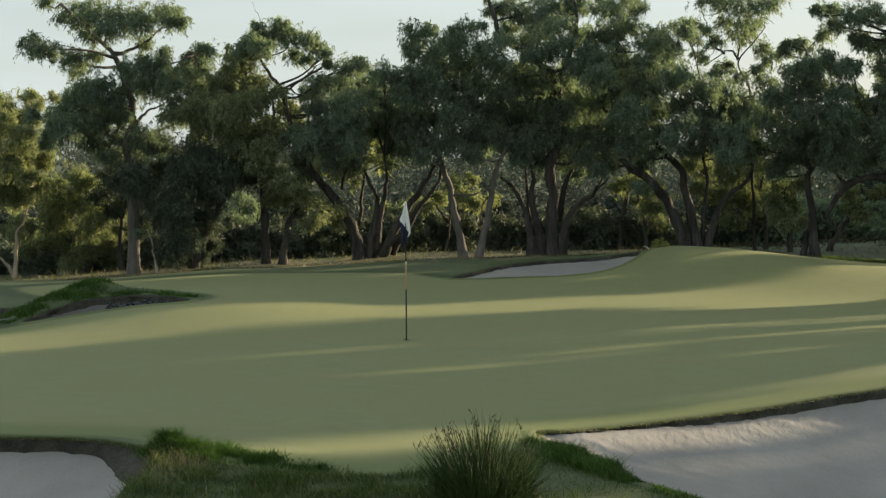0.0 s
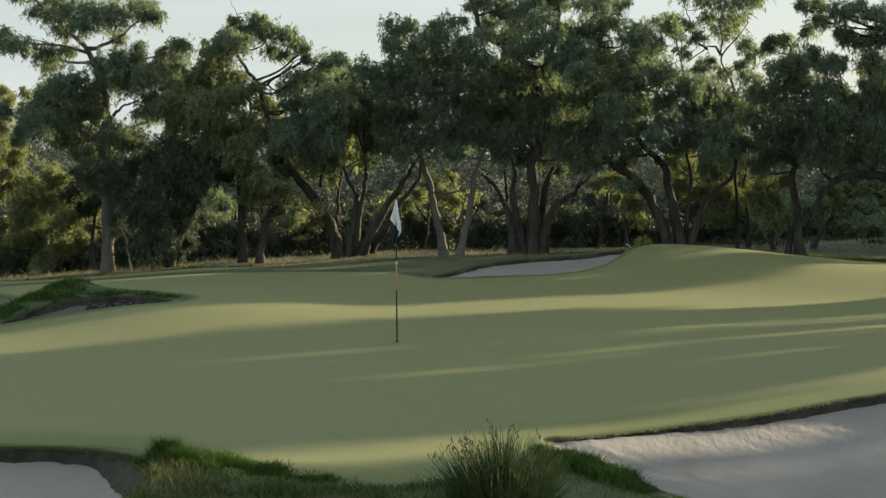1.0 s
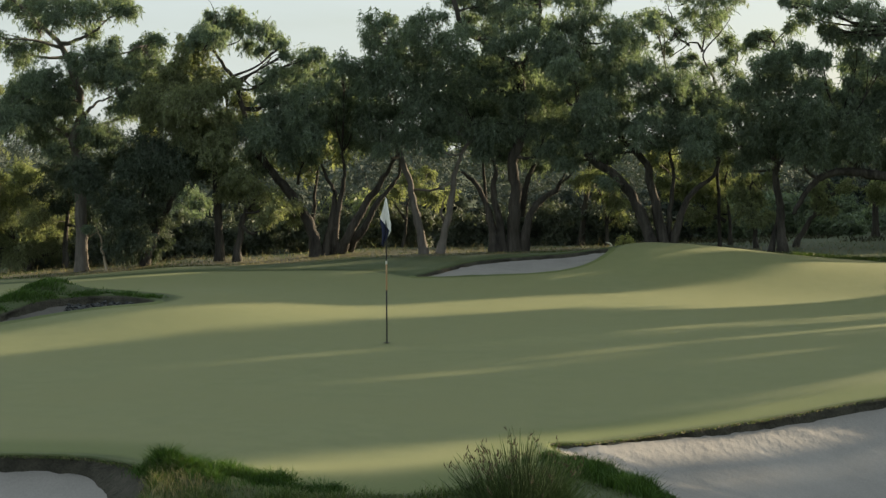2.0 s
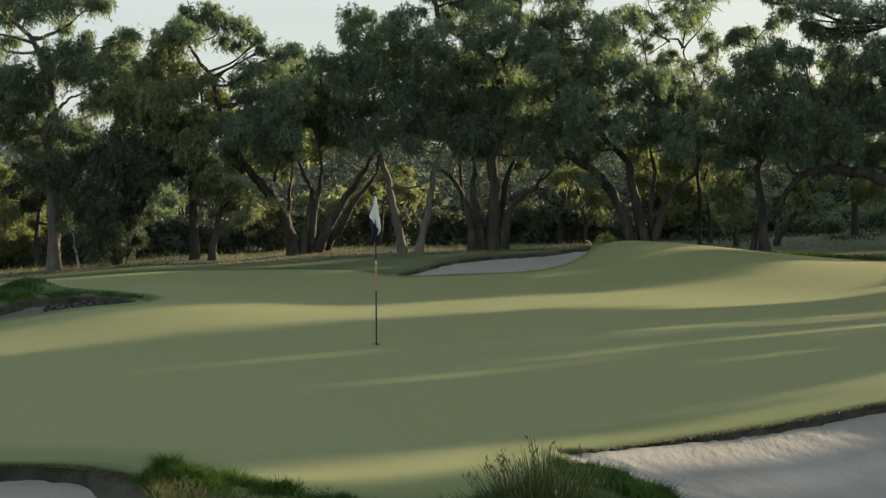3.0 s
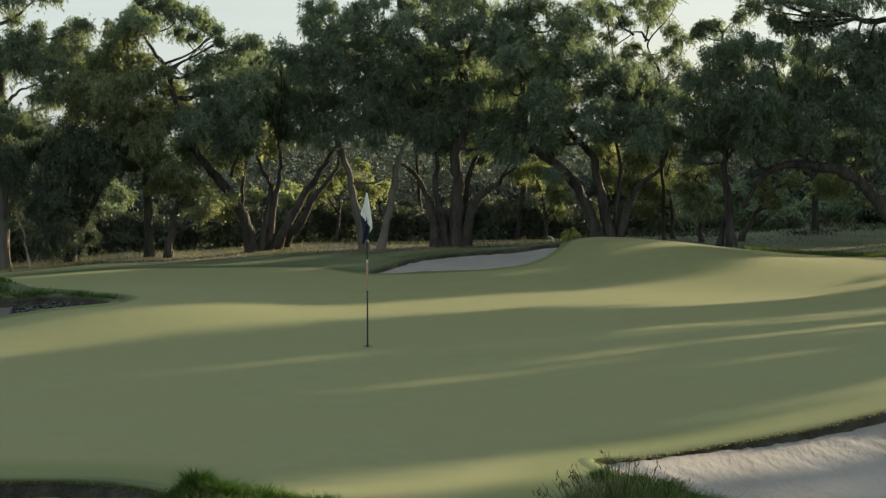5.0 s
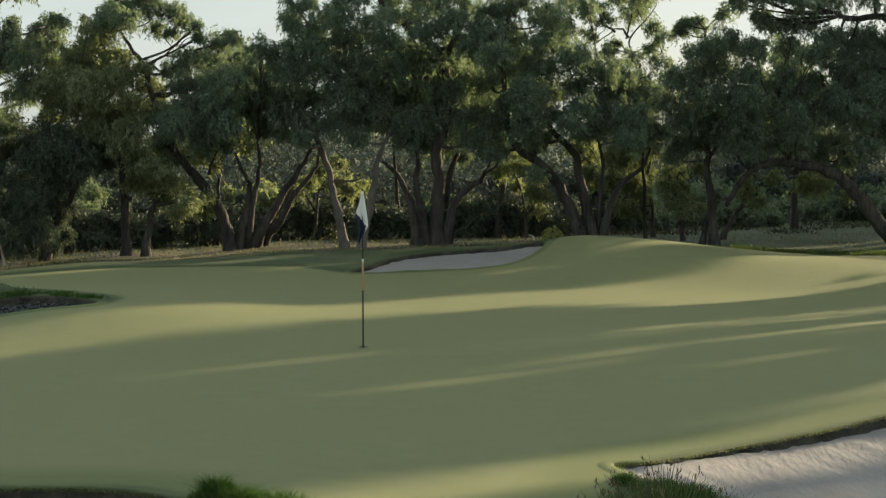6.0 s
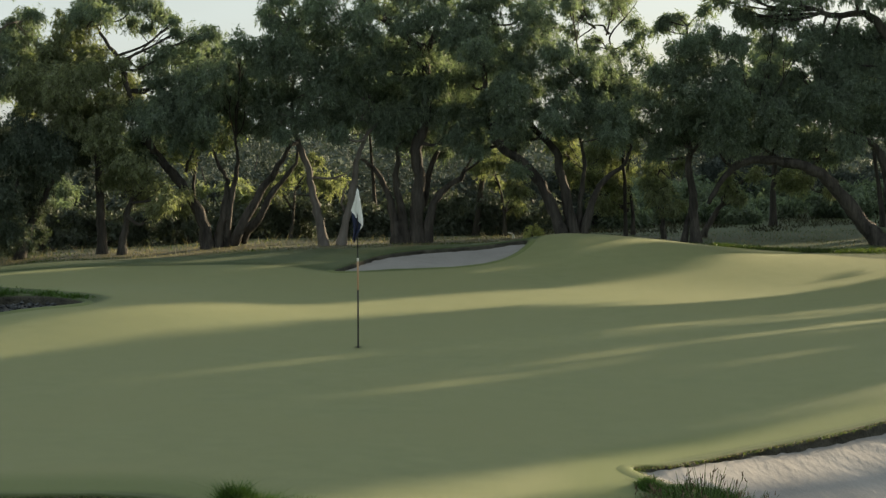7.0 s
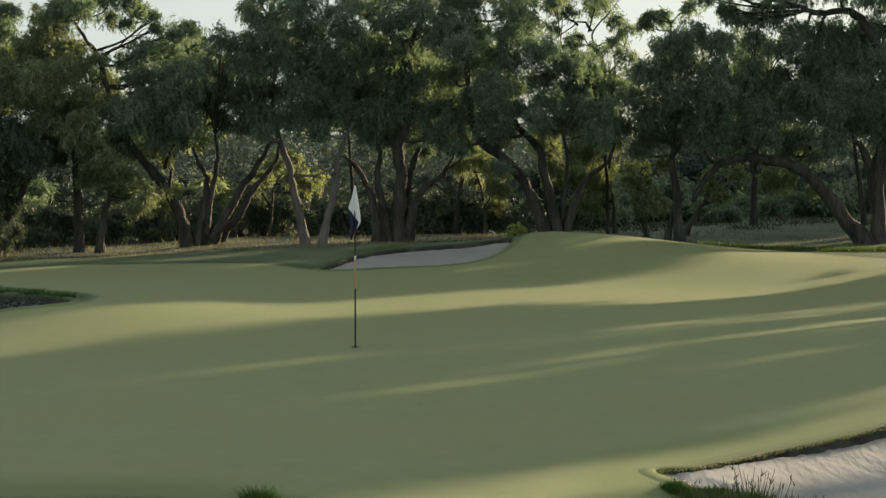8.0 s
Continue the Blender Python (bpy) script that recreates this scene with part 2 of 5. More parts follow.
BUNKERS = {
    "right": ring([(1.55, 18.8), (1.95, 19.05), (3.0, 19.85), (4.0, 20.5), (5.1, 21.2), (6.6, 21.8), (8.6, 22.0), (11, 21), (12, 17), (10, 13.6), (6.5, 12.6), (4.1, 13.9),
                   (3.05, 15.3), (2.5, 16.2), (1.85, 17.8)]),
    "left": ring([(-5.6, 17.0), (-4.5, 17.3), (-3.6, 17.35), (-2.95, 17.35), (-2.4, 17.1), (-2.05, 16.5), (-1.95, 15.6), (-2.15, 14.2), (-3.0, 13.0), (-5, 12.5), (-7, 13.6), (-7, 16)]),
    "far": ring([(-0.5, 36.6), (0.6, 37.0), (1.8, 37.4), (2.6, 37.9), (3.2, 38.6), (3.5, 39.5), (2.9, 39.9), (1.4, 39.8), (0.4, 39.2), (-0.2, 37.8)]),
    "pocket": ring([(-4.45, 29.4), (-5.2, 29.1), (-5.9, 28.9), (-6.5, 28.5), (-6.9, 28.15), (-6.75, 28.8), (-6.45, 29.6), (-6.1, 30.3), (-5.5, 30.45), (-4.9, 30.0)]),
    "outer": ring([(-7.35, 28.0), (-7.3, 29.0), (-7.6, 30.4), (-9, 31), (-11, 30), (-11, 27.5), (-9, 26.8), (-8, 27.2)]),
}


def mesh_object(name, verts, faces, mat, parent=None, smooth=True, label=""):
    me = bpy.data.meshes.new(name)
    if isinstance(faces, list):
        me.from_pydata([tuple(v) for v in verts], [], faces)
    else:
        me.vertices.add(len(verts))
        me.vertices.foreach_set("co", np.asarray(verts, np.float32).ravel())
        me.loops.add(faces.size)
        me.loops.foreach_set("vertex_index", faces.astype(np.int32).ravel())
        me.polygons.add(len(faces))
        me.polygons.foreach_set("loop_start", np.arange(len(faces), dtype=np.int32) * faces.shape[1])
        me.update(calc_edges=True)
    me.materials.append(mat)
    if smooth:
        me.polygons.foreach_set("use_smooth", np.ones(len(me.polygons), bool))
    ob = new(name, me)
    if parent is not None:
        ob.parent = parent
    if label:
        ob["label"] = label
    return ob


def lines(*runs):
    return np.unique(np.concatenate([np.arange(a, b, s) for a, b, s in runs]).round(4))


far_out = np.array([60, 80, 110, 150, 220, 350, 600, 1000, 1800, 3000], float)
GX = np.concatenate([-far_out[::-1], lines((-50, -16, 2.0), (-16, -9, 0.25), (-9, 9, 0.11), (9, 16, 0.25), (16, 50.1, 2.0)), far_out])
GY = np.concatenate([-far_out[::-1], lines((-50, 10, 2.0), (10, 13.5, 0.25), (13.5, 23.5, 0.09), (23.5, 32, 0.12), (32, 46, 0.15), (46, 58, 0.5), (58, 120, 2.0)),
                     np.array([130, 150, 180, 220, 280, 350, 450, 600, 800, 1000, 1800, 3000], float)])


def ground():
    x, y = np.meshgrid(GX, GY)
    near = (np.abs(x) < 18) & (y > 8) & (y < 60)
    z = land(x, y)
    inner = np.full(x.shape, -9.0)
    inner[near] = margin(GREEN, x[near], y[near])
    hole = np.zeros(x.shape, bool)
    for outline in BUNKERS.values():
        hole[near] |= inside(outline, x[near], y[near])
    w, h = len(GX), len(GY)
    k = np.arange(h * w).reshape(h, w)
    quads = np.stack([k[:-1, :-1], k[:-1, 1:], k[1:, 1:], k[1:, :-1]], -1)
    open_ = ~(hole[:-1, :-1] | hole[:-1, 1:] | hole[1:, 1:] | hole[1:, :-1])
    quads = quads[open_]
    used = np.unique(quads)
    again = np.full(h * w, -1)
    again[used] = np.arange(len(used))
    verts = np.stack([x.ravel(), y.ravel(), z.ravel()], -1)[used]
    ob = mesh_object("ground", verts, again[quads], TURF)
    green = steps(inner, -0.10, 0.08).ravel()[used]
    ragged = np.array([noise.noise(Vector((a * 0.5, b * 0.5, 0))) for a, b, _ in verts]) * 1.2
    dry = steps(verts[:, 1] + ragged, 40.2, 41.8) * (1 - 0.85 * steps(verts[:, 1] + ragged * 2, 44, 47) * 1.0) * (1 - 0.92 * steps(verts[:, 0] + ragged, 4.0, 6.5))
    band = inner.ravel()[used]
    apron = steps(band, -2.6, -2.2) * (1 - steps(band, -0.55, -0.45)) * steps(verts[:, 1], 30.5, 32.0) + 0.75 * steps(verts[:, 0], 1.1, 1.7) * (1 - steps(verts[:, 0], 4, 5)) * (1 - steps(verts[:, 1], 18.0, 18.6)) * (verts[:, 1] > 10)
    for name, values in (("green", green), ("dry", dry), ("apron", apron), ("collar", 0.85 * (1 - steps(band + 0.2 * ragged, 0.3, 0.95)) * (1 - steps(verts[:, 1], 27.0, 29.0)))):
        ob.data.attributes.new(name, "FLOAT", "POINT").data.foreach_set("value", values.astype(np.float32))
    return tagged(ob, "mown putting green with rough and dry woodland floor", "ground", kind="structure")


ground()


def bunker(outline, middle, depth, lip, label, bank=None, sand_mat=SAND, taper=None):
    """Sand sheet with raked relief, and the turf lip round it; bank: the width of the bare earth slope under the lip."""
    n = len(outline)
    rim = land(outline[:, 0], outline[:, 1])
    lip = lip * (taper(outline[:, 0], outline[:, 1]) if taper else np.ones(n))
    c = np.array(middle, float)
    rings_ = np.concatenate([np.linspace(0, 0.3, 30), np.linspace(0.32, 1.0, 22)])
    verts, faces = [], []
    for s in rings_:
        p = outline + (c - outline) * s
        z = rim - lip + (land(*c) - depth - rim + lip) * (s * (2 - s)) ** 0.9
        for (a, b), h in zip(p, z):
            rake = 0.012 * noise.noise(Vector((a * 3.5 + b * 4.5, (b - a) * 0.5, 3))) + 0.005 * noise.noise(Vector((a * 12 + b * 8, b * 5, 5)))
            verts.append((a, b, h + rake * min(1, s * 12) + 0.02 * math.exp(-s / 0.05) * noise.noise(Vector((a * 7, b * 7, 9)))))
    for r in range(len(rings_) - 1):
        for i in range(n):
            j = (i + 1) % n
            faces.append((r * n + i, r * n + j, (r + 1) * n + j, (r + 1) * n + i))
    sand = tagged(mesh_object("bunker_sand", verts, faces, sand_mat), label, "sand bunker", kind="structure")
    d = np.roll(outline, -1, 0) - np.roll(outline, 1, 0)
    out = np.stack([d[:, 1], -d[:, 0]], -1) / np.linalg.norm(d, axis=1)[:, None]
    if inside(outline, *(outline[0] + out[0] * 0.02)):
        out = -out
    section = [(0.20, -0.01), (0.12, 0.012), (0.05, 0.016), (0.0, 0.004), (-0.015, -0.02), (-0.012, 0), (-0.03, -0.03), (-0.06, -0.12)]
    fall = (0, 0, 0, 0, 0.1, 0.5, 1, 1)
    width = bank(outline[:, 0], outline[:, 1]) if bank else np.zeros(n)
    slope = (0, 0, 0, 0, 0, 0.45, 1.0, 1.15)
    verts, faces = [], []
    for k, (o, dz) in enumerate(section):
        for i in range(n):
            wob = (0.025 + 0.16 * width[i] * slope[k]) * noise.noise(Vector((outline[i, 0] * 4, outline[i, 1] * 4, k * 0.7)))
            reach = width[i] * slope[k]
            a, b = outline[i] + out[i] * (o + wob * (k > 1) - reach)
            verts.append((a, b, (land(a, b) if k < 3 else rim[i]) + dz - fall[k] * lip[i] - 0.26 * reach + (wob * 0.4 if 1 < k < 6 else 0)))
    m = len(section)
    for k in range(m - 1):
        for i in range(n):
            j = (i + 1) % n
            faces.append((k * n + i, k * n + j, (k + 1) * n + j, (k + 1) * n + i))
    edge = mesh_object("bunker_lip", verts, faces, LIP)
    edge.data.materials.append(TURF)
    edge.data.polygons.foreach_set("material_index", [1 if f < 3 * n else 0 for f in range(len(faces))])
    edge.data.attributes.new("green", "FLOAT", "POINT").data.foreach_set("value", steps(margin(GREEN, np.array(verts)[:, 0], np.array(verts)[:, 1]), -0.25, 0.05).astype(np.float32))
    edge.data.attributes.new("collar", "FLOAT", "POINT").data.foreach_set("value", np.full(len(verts), 0.85, np.float32))
    edge.data.attributes.new("dry", "FLOAT", "POINT").data.foreach_set("value", np.zeros(len(verts), np.float32))
    return tagged(edge, "dark earth lip of the bunker under the turf edge", "bunker edge", kind="structure")


bunker(BUNKERS["right"], (5.6, 17.2), 0.55, 0.10, "pale raked sand bunker, partly in low sunlight",
       taper=lambda x, y: 0.2 + 0.8 * steps(x, 1.8, 4.2))
bunker(BUNKERS["left"], (-4.0, 15.0), 0.40, 0.13, "pale sand bunker in shade beside the rough",
       lambda x, y: 0.25 * steps(x, -2.95, -2.25) * steps(y, 14.6, 15.6))
bunker(BUNKERS["far"], (1.9, 38.6), 0.08, 0.07, "pale sand bunker on the bank behind the green")
bunker(BUNKERS["pocket"], (-5.85, 29.4), 0.30, 0.10, "dark shaded sand pocket beside the green", sand_mat=SAND_SHADED)
bunker(BUNKERS["outer"], (-9.0, 28.9), 0.45, 0.15, "shaded sand bunker behind a grassy tongue")


# ---- plants ----
def tube(verts, faces, points, radii, sides=8):
    """A tapered tube along points, added to the lists."""
    pts = [Vector(p) for p in points]
    start = len(verts)
    for i, p in enumerate(pts):
        way = (pts[min(i + 1, len(pts) - 1)] - pts[max(i - 1, 0)]).normalized()
        side = way.cross(Vector((0.3, 1, 0.1))).normalized()
        up = side.cross(way)
        for k in range(sides):
            a = 2 * math.pi * k / sides
            verts.append(p + (side * math.cos(a) + up * math.sin(a)) * radii[i])
    for i in range(len(pts) - 1):
        for k in range(sides):
            j = (k + 1) % sides
            faces.append((start + i * sides + k, start + i * sides + j, start + (i + 1) * sides + j, start + (i + 1) * sides + k))
    faces.append(tuple(start + (len(pts) - 1) * sides + k for k in range(sides)))


def bent(points, per=4):
    """A smooth open line through the points."""
    p = np.array([2 * np.array(points[0]) - points[1], *points, 2 * np.array(points[-1]) - points[-2]], float)
    out = []
    for i in range(1, len(p) - 2):
        a, b, c, d = p[i - 1 : i + 3]
        for s in np.linspace(0, 1, per, endpoint=False):
            out.append(0.5 * (2 * b + (c - a) * s + (2 * a - 5 * b + 4 * c - d) * s**2 + (3 * b - a - 3 * c + d) * s**3))
    return np.array([*out, p[-2]])


def leaves(rng, centres, reach, per, long, wide, droop=0.75):
    """Lance-shaped leaves scattered round the centres: verts and faces."""
    n = len(centres) * per
    base = np.repeat(centres, per, 0) + rng.normal(0, 1, (n, 3)) * np.asarray(reach)
    return lances(rng, base, rng.normal(0, 1, (n, 3)) * (1, 1, 0.6) - np.array((0, 0, droop * 1.9)), long, wide)


def lances(rng, base, way, long, wide):
    """One three-cornered leaf from each base along its way: verts and faces."""
    n = len(base)
    way = way / np.linalg.norm(way, axis=1)[:, None]
    side = np.cross(way, rng.normal(0, 1, (n, 3)))
    side /= np.linalg.norm(side, axis=1)[:, None]
    size = rng.uniform(0.65, 1.35, (n, 1))
    tip, half = base + way * long * size, side * wide * size * 0.5
    return np.stack([base + half, base - half, tip], 1).reshape(-1, 3), np.arange(n * 3).reshape(n, 3)


def hanging_sprays(rng, c, r, count, per, long, wide):
    """Leaves of a clump: branchlets that start near its skin, arch outwards and hang down."""
    d = rng.normal(0, 1, (count, 3))
    d /= np.linalg.norm(d, axis=1)[:, None]
    lump = 1 + 0.26 * np.sin(d[:, :1] * 5 + c[0] * 3) * np.sin(d[:, 2:] * 6 + c[2] * 5) + 0.24 * rng.normal(0, 1, (count, 1))
    start = c + d * rng.uniform(0, 1, (count, 1)) ** 0.42 * r * lump * (1.05, 1.05, 1.0)
    out = d * (1, 1, 0) + rng.normal(0, 0.25, (count, 3)) * (1, 1, 0)
    reach = rng.uniform(0.25, 1.0, (count, 1)) * (0.08 + 0.5 * r)
    s = rng.uniform(0, 1, (count * per, 1))
    start, out, reach = np.repeat(start, per, 0), np.repeat(out, per, 0), np.repeat(reach, per, 0)
    drop = np.array((0, 0, 1.0))
    base = start + out * reach * 0.55 * s - drop * reach * (1.15 * s**1.7 - 0.22 * s) + rng.normal(0, long * 0.36, (len(s), 3))
    return lances(rng, base, out * 0.4 - drop * (0.25 + 0.8 * s) + rng.normal(0, 0.42, (len(s), 3)), long, wide)


def tufts_in(rng, c, r, count, flat=0.72):
    """Tuft centres in a clump: mostly near its skin, uneven, thinner below."""
    d = rng.normal(0, 1, (count, 3))
    d /= np.linalg.norm(d, axis=1)[:, None]
    far = rng.uniform(0, 1, (count, 1)) ** 0.45
    lump = 1 + 0.35 * np.sin(d[:, :1] * 5 + c[0] * 3) * np.sin(d[:, 2:] * 6 + c[2] * 5) + 0.24 * rng.normal(0, 1, (count, 1))
    return c + d * far * r * lump * (1.1, 1.0, flat)


def gum_tree(x, y, stems, clumps, label, leaf=None, bark=None, leaf_size=1.0, thick=1.0, depth=1.1, group="trees behind the green", lower=()):
    """A eucalyptus: stems (radius, points across and up), crown clumps (across, up, radius) of the upper and the lower boughs."""
    clumps = [*clumps, *lower]
    rng = np.random.default_rng(int(abs(x) * 1310 + y * 9770))
    root = tagged(new("eucalyptus_tree"), label, "tree", group)
    root.location = (x, y, float(land(x, y)))
    verts, faces, nodes = [], [], []
    for k, (radius, pts) in enumerate(stems):
        drift, line = rng.uniform(-0.5, 0.5), []
        for i, (a, b) in enumerate(pts):
            line.append((a, drift * max(0.0, b) * 0.25 + (0.12 * (k - 1) if i == 0 else 0), b))
        line = bent(line)
        line += rng.normal(0, 0.012, line.shape)
        share = np.linspace(0, 1, len(line))
        radii = 0.94 * radius * (1 - 0.78 * share**0.8)
        if line[0][2] < 0.3:
            radii = radii * (1 + 0.5 * np.exp(-np.maximum(line[:, 2], 0) / 0.12))
            line[0][2] -= 0.15
        radii = radii * np.array([1 + 0.22 * noise.noise(Vector((p[0] * 3 + k, 7 * k, p[2] * 3))) for p in line])
        tube(verts, faces, line, radii, 10 if leaf_size < 2 else 6)
        nodes += [(Vector(p), r) for p, r in zip(line, radii) if p[2] > min(0.8, 0.2 * clumps[0][1])]
    centres = []
    for a, b, r in clumps:
        c = np.array((a, rng.uniform(-depth, depth) - (0.4 if depth > 0.6 else 0), b))
        centres.append((c, r * (1.18 if leaf_size < 1.1 else 1.04)))
        for _ in range(4 if leaf_size < 1.1 else 1 if leaf_size < 2 else 0):
            way = rng.normal(0, 1, 3) * (1, 1, 0.8)
            way[2] = abs(way[2]) - 0.4
            centres.append((c + way / np.linalg.norm(way) * r * rng.uniform(0.75, 1.25), r * rng.uniform(0.22, 0.42)))
        goal = Vector(c)
        start, thickness = min(nodes, key=lambda q: (q[0] - goal).length + 1.2 * max(0.0, q[0].z - goal.z + 0.1))
        mid = start.lerp(goal, 0.5) + Vector((rng.normal(0, 0.08), rng.normal(0, 0.08), -0.06 + rng.normal(0, 0.08)))
        r0 = min(thickness * 0.7, 0.05)
        if leaf_size > 2:
            continue
        arm = bent([tuple(start), tuple(mid), tuple(goal)], 5)
        tube(verts, faces, arm, np.linspace(r0, 0.012, len(arm)), 5 if leaf_size < 2 else 3)
        for _ in range(5 if leaf_size < 1.1 else 2 if leaf_size < 2 else 0):
            end = goal + Vector(rng.normal(0, 1, 3)) * r * 0.6
            from_ = Vector(arm[rng.integers(5, len(arm))])
            twig = bent([tuple(from_), tuple(from_.lerp(end, 0.5) + Vector(rng.normal(0, 0.05, 3))), tuple(end)], 3)
            tube(verts, faces, twig, np.linspace(0.012, 0.005, len(twig)), 4)
    mesh_object("trunk", verts, faces, bark or BARK, root)
    lv, lf, count, top = [], [], 0, max(c[2] for c, _ in centres)
    for c, r in centres:
        airy = 1.12 - 0.58 * max(0.0, c[2] / top) ** 2.5
        if leaf_size < 1.1:
            v, f = hanging_sprays(rng, c, r, max(8, int(airy * 1450 * r * r * thick)), 13, 0.084 * leaf_size, 0.025 * leaf_size)
        else:
            tufts = tufts_in(rng, c, r, max(6, int(airy * 430 * r * r * thick / leaf_size**2)))
            v, f = leaves(rng, tufts, 0.057 * leaf_size, 16, 0.105 * leaf_size, 0.042 * leaf_size, 0.45)
        lv.append(v)
        lf.append(f + count)
        count += len(v)
    mesh_object("crown", np.concatenate(lv), np.concatenate(lf), leaf or LEAF, root, smooth=False)
    return root



def blades(rng, roots, tall, wide, lean=0.35, wild=0.5):
    """Grass blades standing at the roots: verts and faces."""
    n = len(roots)
    h = tall * rng.uniform(0.55, 1.25, (n, 1))
    a = rng.uniform(0, 2 * np.pi, n)
    side = np.stack([np.cos(a), np.sin(a), 0 * a], -1) * wide * 0.5
    bend = rng.normal(0, 1, (n, 3)) * (1, 1, 0) * h * lean
    up = np.array((0, 0, 1.0))
    mid = roots + up * h * 0.55 + bend * 0.35
    tip = roots + up * h * rng.uniform(1 - wild * 0.5, 1, (n, 1)) + bend
    verts = np.stack([roots - side, roots + side, mid + side * 0.8, mid - side * 0.8, tip], 1).reshape(-1, 3)
    k = np.arange(n)[:, None] * 5
    return verts, np.concatenate([k + (0, 1, 2, 3)]).tolist() + (k + (3, 2, 4)).tolist()


def grass(name, seed, x, y, tall, wide, mat, label, lean=0.35, lift=-0.01):
    rng = np.random.default_rng(seed)
    roots = np.stack([x, y, land(x, y) + lift], -1)
    v, f = blades(rng, roots, tall, wide, lean)
    return tagged(mesh_object(name, v, f, mat, smooth=False), label, "grass", kind="stuff")


# ---- trees in front row ----
gum_tree(-8.86, 43.60,
    [(0.172, [(-0.00, 0.06), (0.01, 0.91), (0.00, 1.89), (-0.03, 2.74), (-0.11, 3.19), (0.07, 3.79), (0.01, 4.42), (-0.17, 4.98), (-0.37, 5.43), (-0.69, 5.75), (-1.18, 6.22), (-1.63, 6.67)]), (0.071, [(-0.37, 5.43), (0.02, 5.51), (0.52, 5.78), (0.92, 6.11)]), (0.086, [(-0.03, 2.74), (0.13, 3.09), (0.38, 3.46), (0.78, 3.60), (1.42, 3.85)]), (0.071, [(0.01, 3.44), (0.28, 3.83), (0.57, 4.06), (0.93, 4.20)]), (0.071, [(-0.03, 2.95), (-0.44, 3.37), (-1.08, 3.56), (-1.79, 3.70)]), (0.057, [(-0.17, 4.98), (0.23, 5.12), (0.94, 5.14), (1.58, 5.38)]), (0.057, [(-0.27, 5.23), (-0.98, 5.16), (-1.48, 5.38), (-2.12, 5.59)])],
    [(-1.96, 6.75, 0.17), (-1.61, 6.51, 0.29), (-1.18, 6.32, 0.29), (-0.61, 6.38, 0.37), (-0.04, 6.31, 0.37), (0.52, 6.16, 0.31), (0.95, 6.43, 0.31), (1.31, 6.22, 0.26), (1.55, 6.15, 0.13), (-0.26, 5.96, 0.23), (-1.04, 5.94, 0.21), (0.24, 5.74, 0.17), (-2.12, 5.64, 0.24), (-2.34, 5.53, 0.11), (-1.69, 5.48, 0.21), (-1.34, 5.34, 0.26), (-0.98, 5.48, 0.17), (-1.48, 5.13, 0.16), (1.65, 5.45, 0.29), (1.96, 5.52, 0.17), (1.34, 5.38, 0.17), (0.94, 5.46, 0.14), (0.87, 5.11, 0.26), (0.44, 5.04, 0.34), (1.36, 5.04, 0.23), (1.08, 4.90, 0.23), (1.86, 5.03, 0.17)],
    'tall open-crowned eucalyptus with straight grey trunk in dry grass', bark=BARK_GREY, lower=[(-1.49, 4.40, 0.30), (-1.06, 4.57, 0.34), (-0.56, 4.56, 0.37), (-0.06, 4.70, 0.29), (0.65, 4.69, 0.34), (1.22, 4.69, 0.31), (1.64, 4.68, 0.29), (-0.50, 4.21, 0.31), (-1.00, 4.15, 0.34), (-1.50, 3.94, 0.34), (-1.93, 4.01, 0.29), (-2.19, 3.94, 0.17), (-1.29, 3.66, 0.34), (-0.79, 3.70, 0.31), (-0.43, 3.41, 0.26), (-1.08, 3.35, 0.26), (-1.86, 3.49, 0.20), (-2.11, 3.28, 0.13), (-0.80, 3.06, 0.20), (-0.37, 2.92, 0.20), (0.20, 3.20, 0.20), (0.49, 3.43, 0.23), (0.93, 3.96, 0.29), (0.78, 3.29, 0.29), (1.35, 4.06, 0.31), (-0.14, 4.25, 0.21), (-0.31, 3.92, 0.24), (0.04, 3.91, 0.17)])
gum_tree(-7.32, 43.50,
    [(0.128, [(0.00, -0.07), (0.15, 0.49), (0.37, 1.05), (0.69, 1.68), (0.97, 2.03), (1.09, 2.59)]), (0.071, [(0.08, 0.28), (-0.13, 1.05), (0.02, 1.89), (0.38, 2.38)]), (0.057, [(-0.06, 0.49), (-0.34, 1.05), (-0.48, 1.61)])],
    [(-0.19, 1.47, 0.34), (-0.34, 0.91, 0.34), (-0.23, 0.39, 0.28), (0.23, 1.16, 0.28), (0.01, 0.74, 0.31), (-0.52, 0.49, 0.20), (-0.62, 1.76, 0.28), (0.38, 1.89, 0.34), (0.03, 2.31, 0.34), (-0.32, 2.73, 0.34), (0.53, 2.45, 0.37), (0.98, 2.33, 0.37), (1.34, 2.19, 0.21), (0.81, 2.87, 0.34), (0.25, 2.98, 0.34), (-1.04, 2.04, 0.31), (-0.89, 2.57, 0.31), (1.16, 2.70, 0.31), (-1.20, 2.43, 0.26), (-0.76, 1.26, 0.20), (0.39, 0.60, 0.16), (0.08, 0.28, 0.18)],
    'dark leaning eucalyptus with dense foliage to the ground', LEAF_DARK)
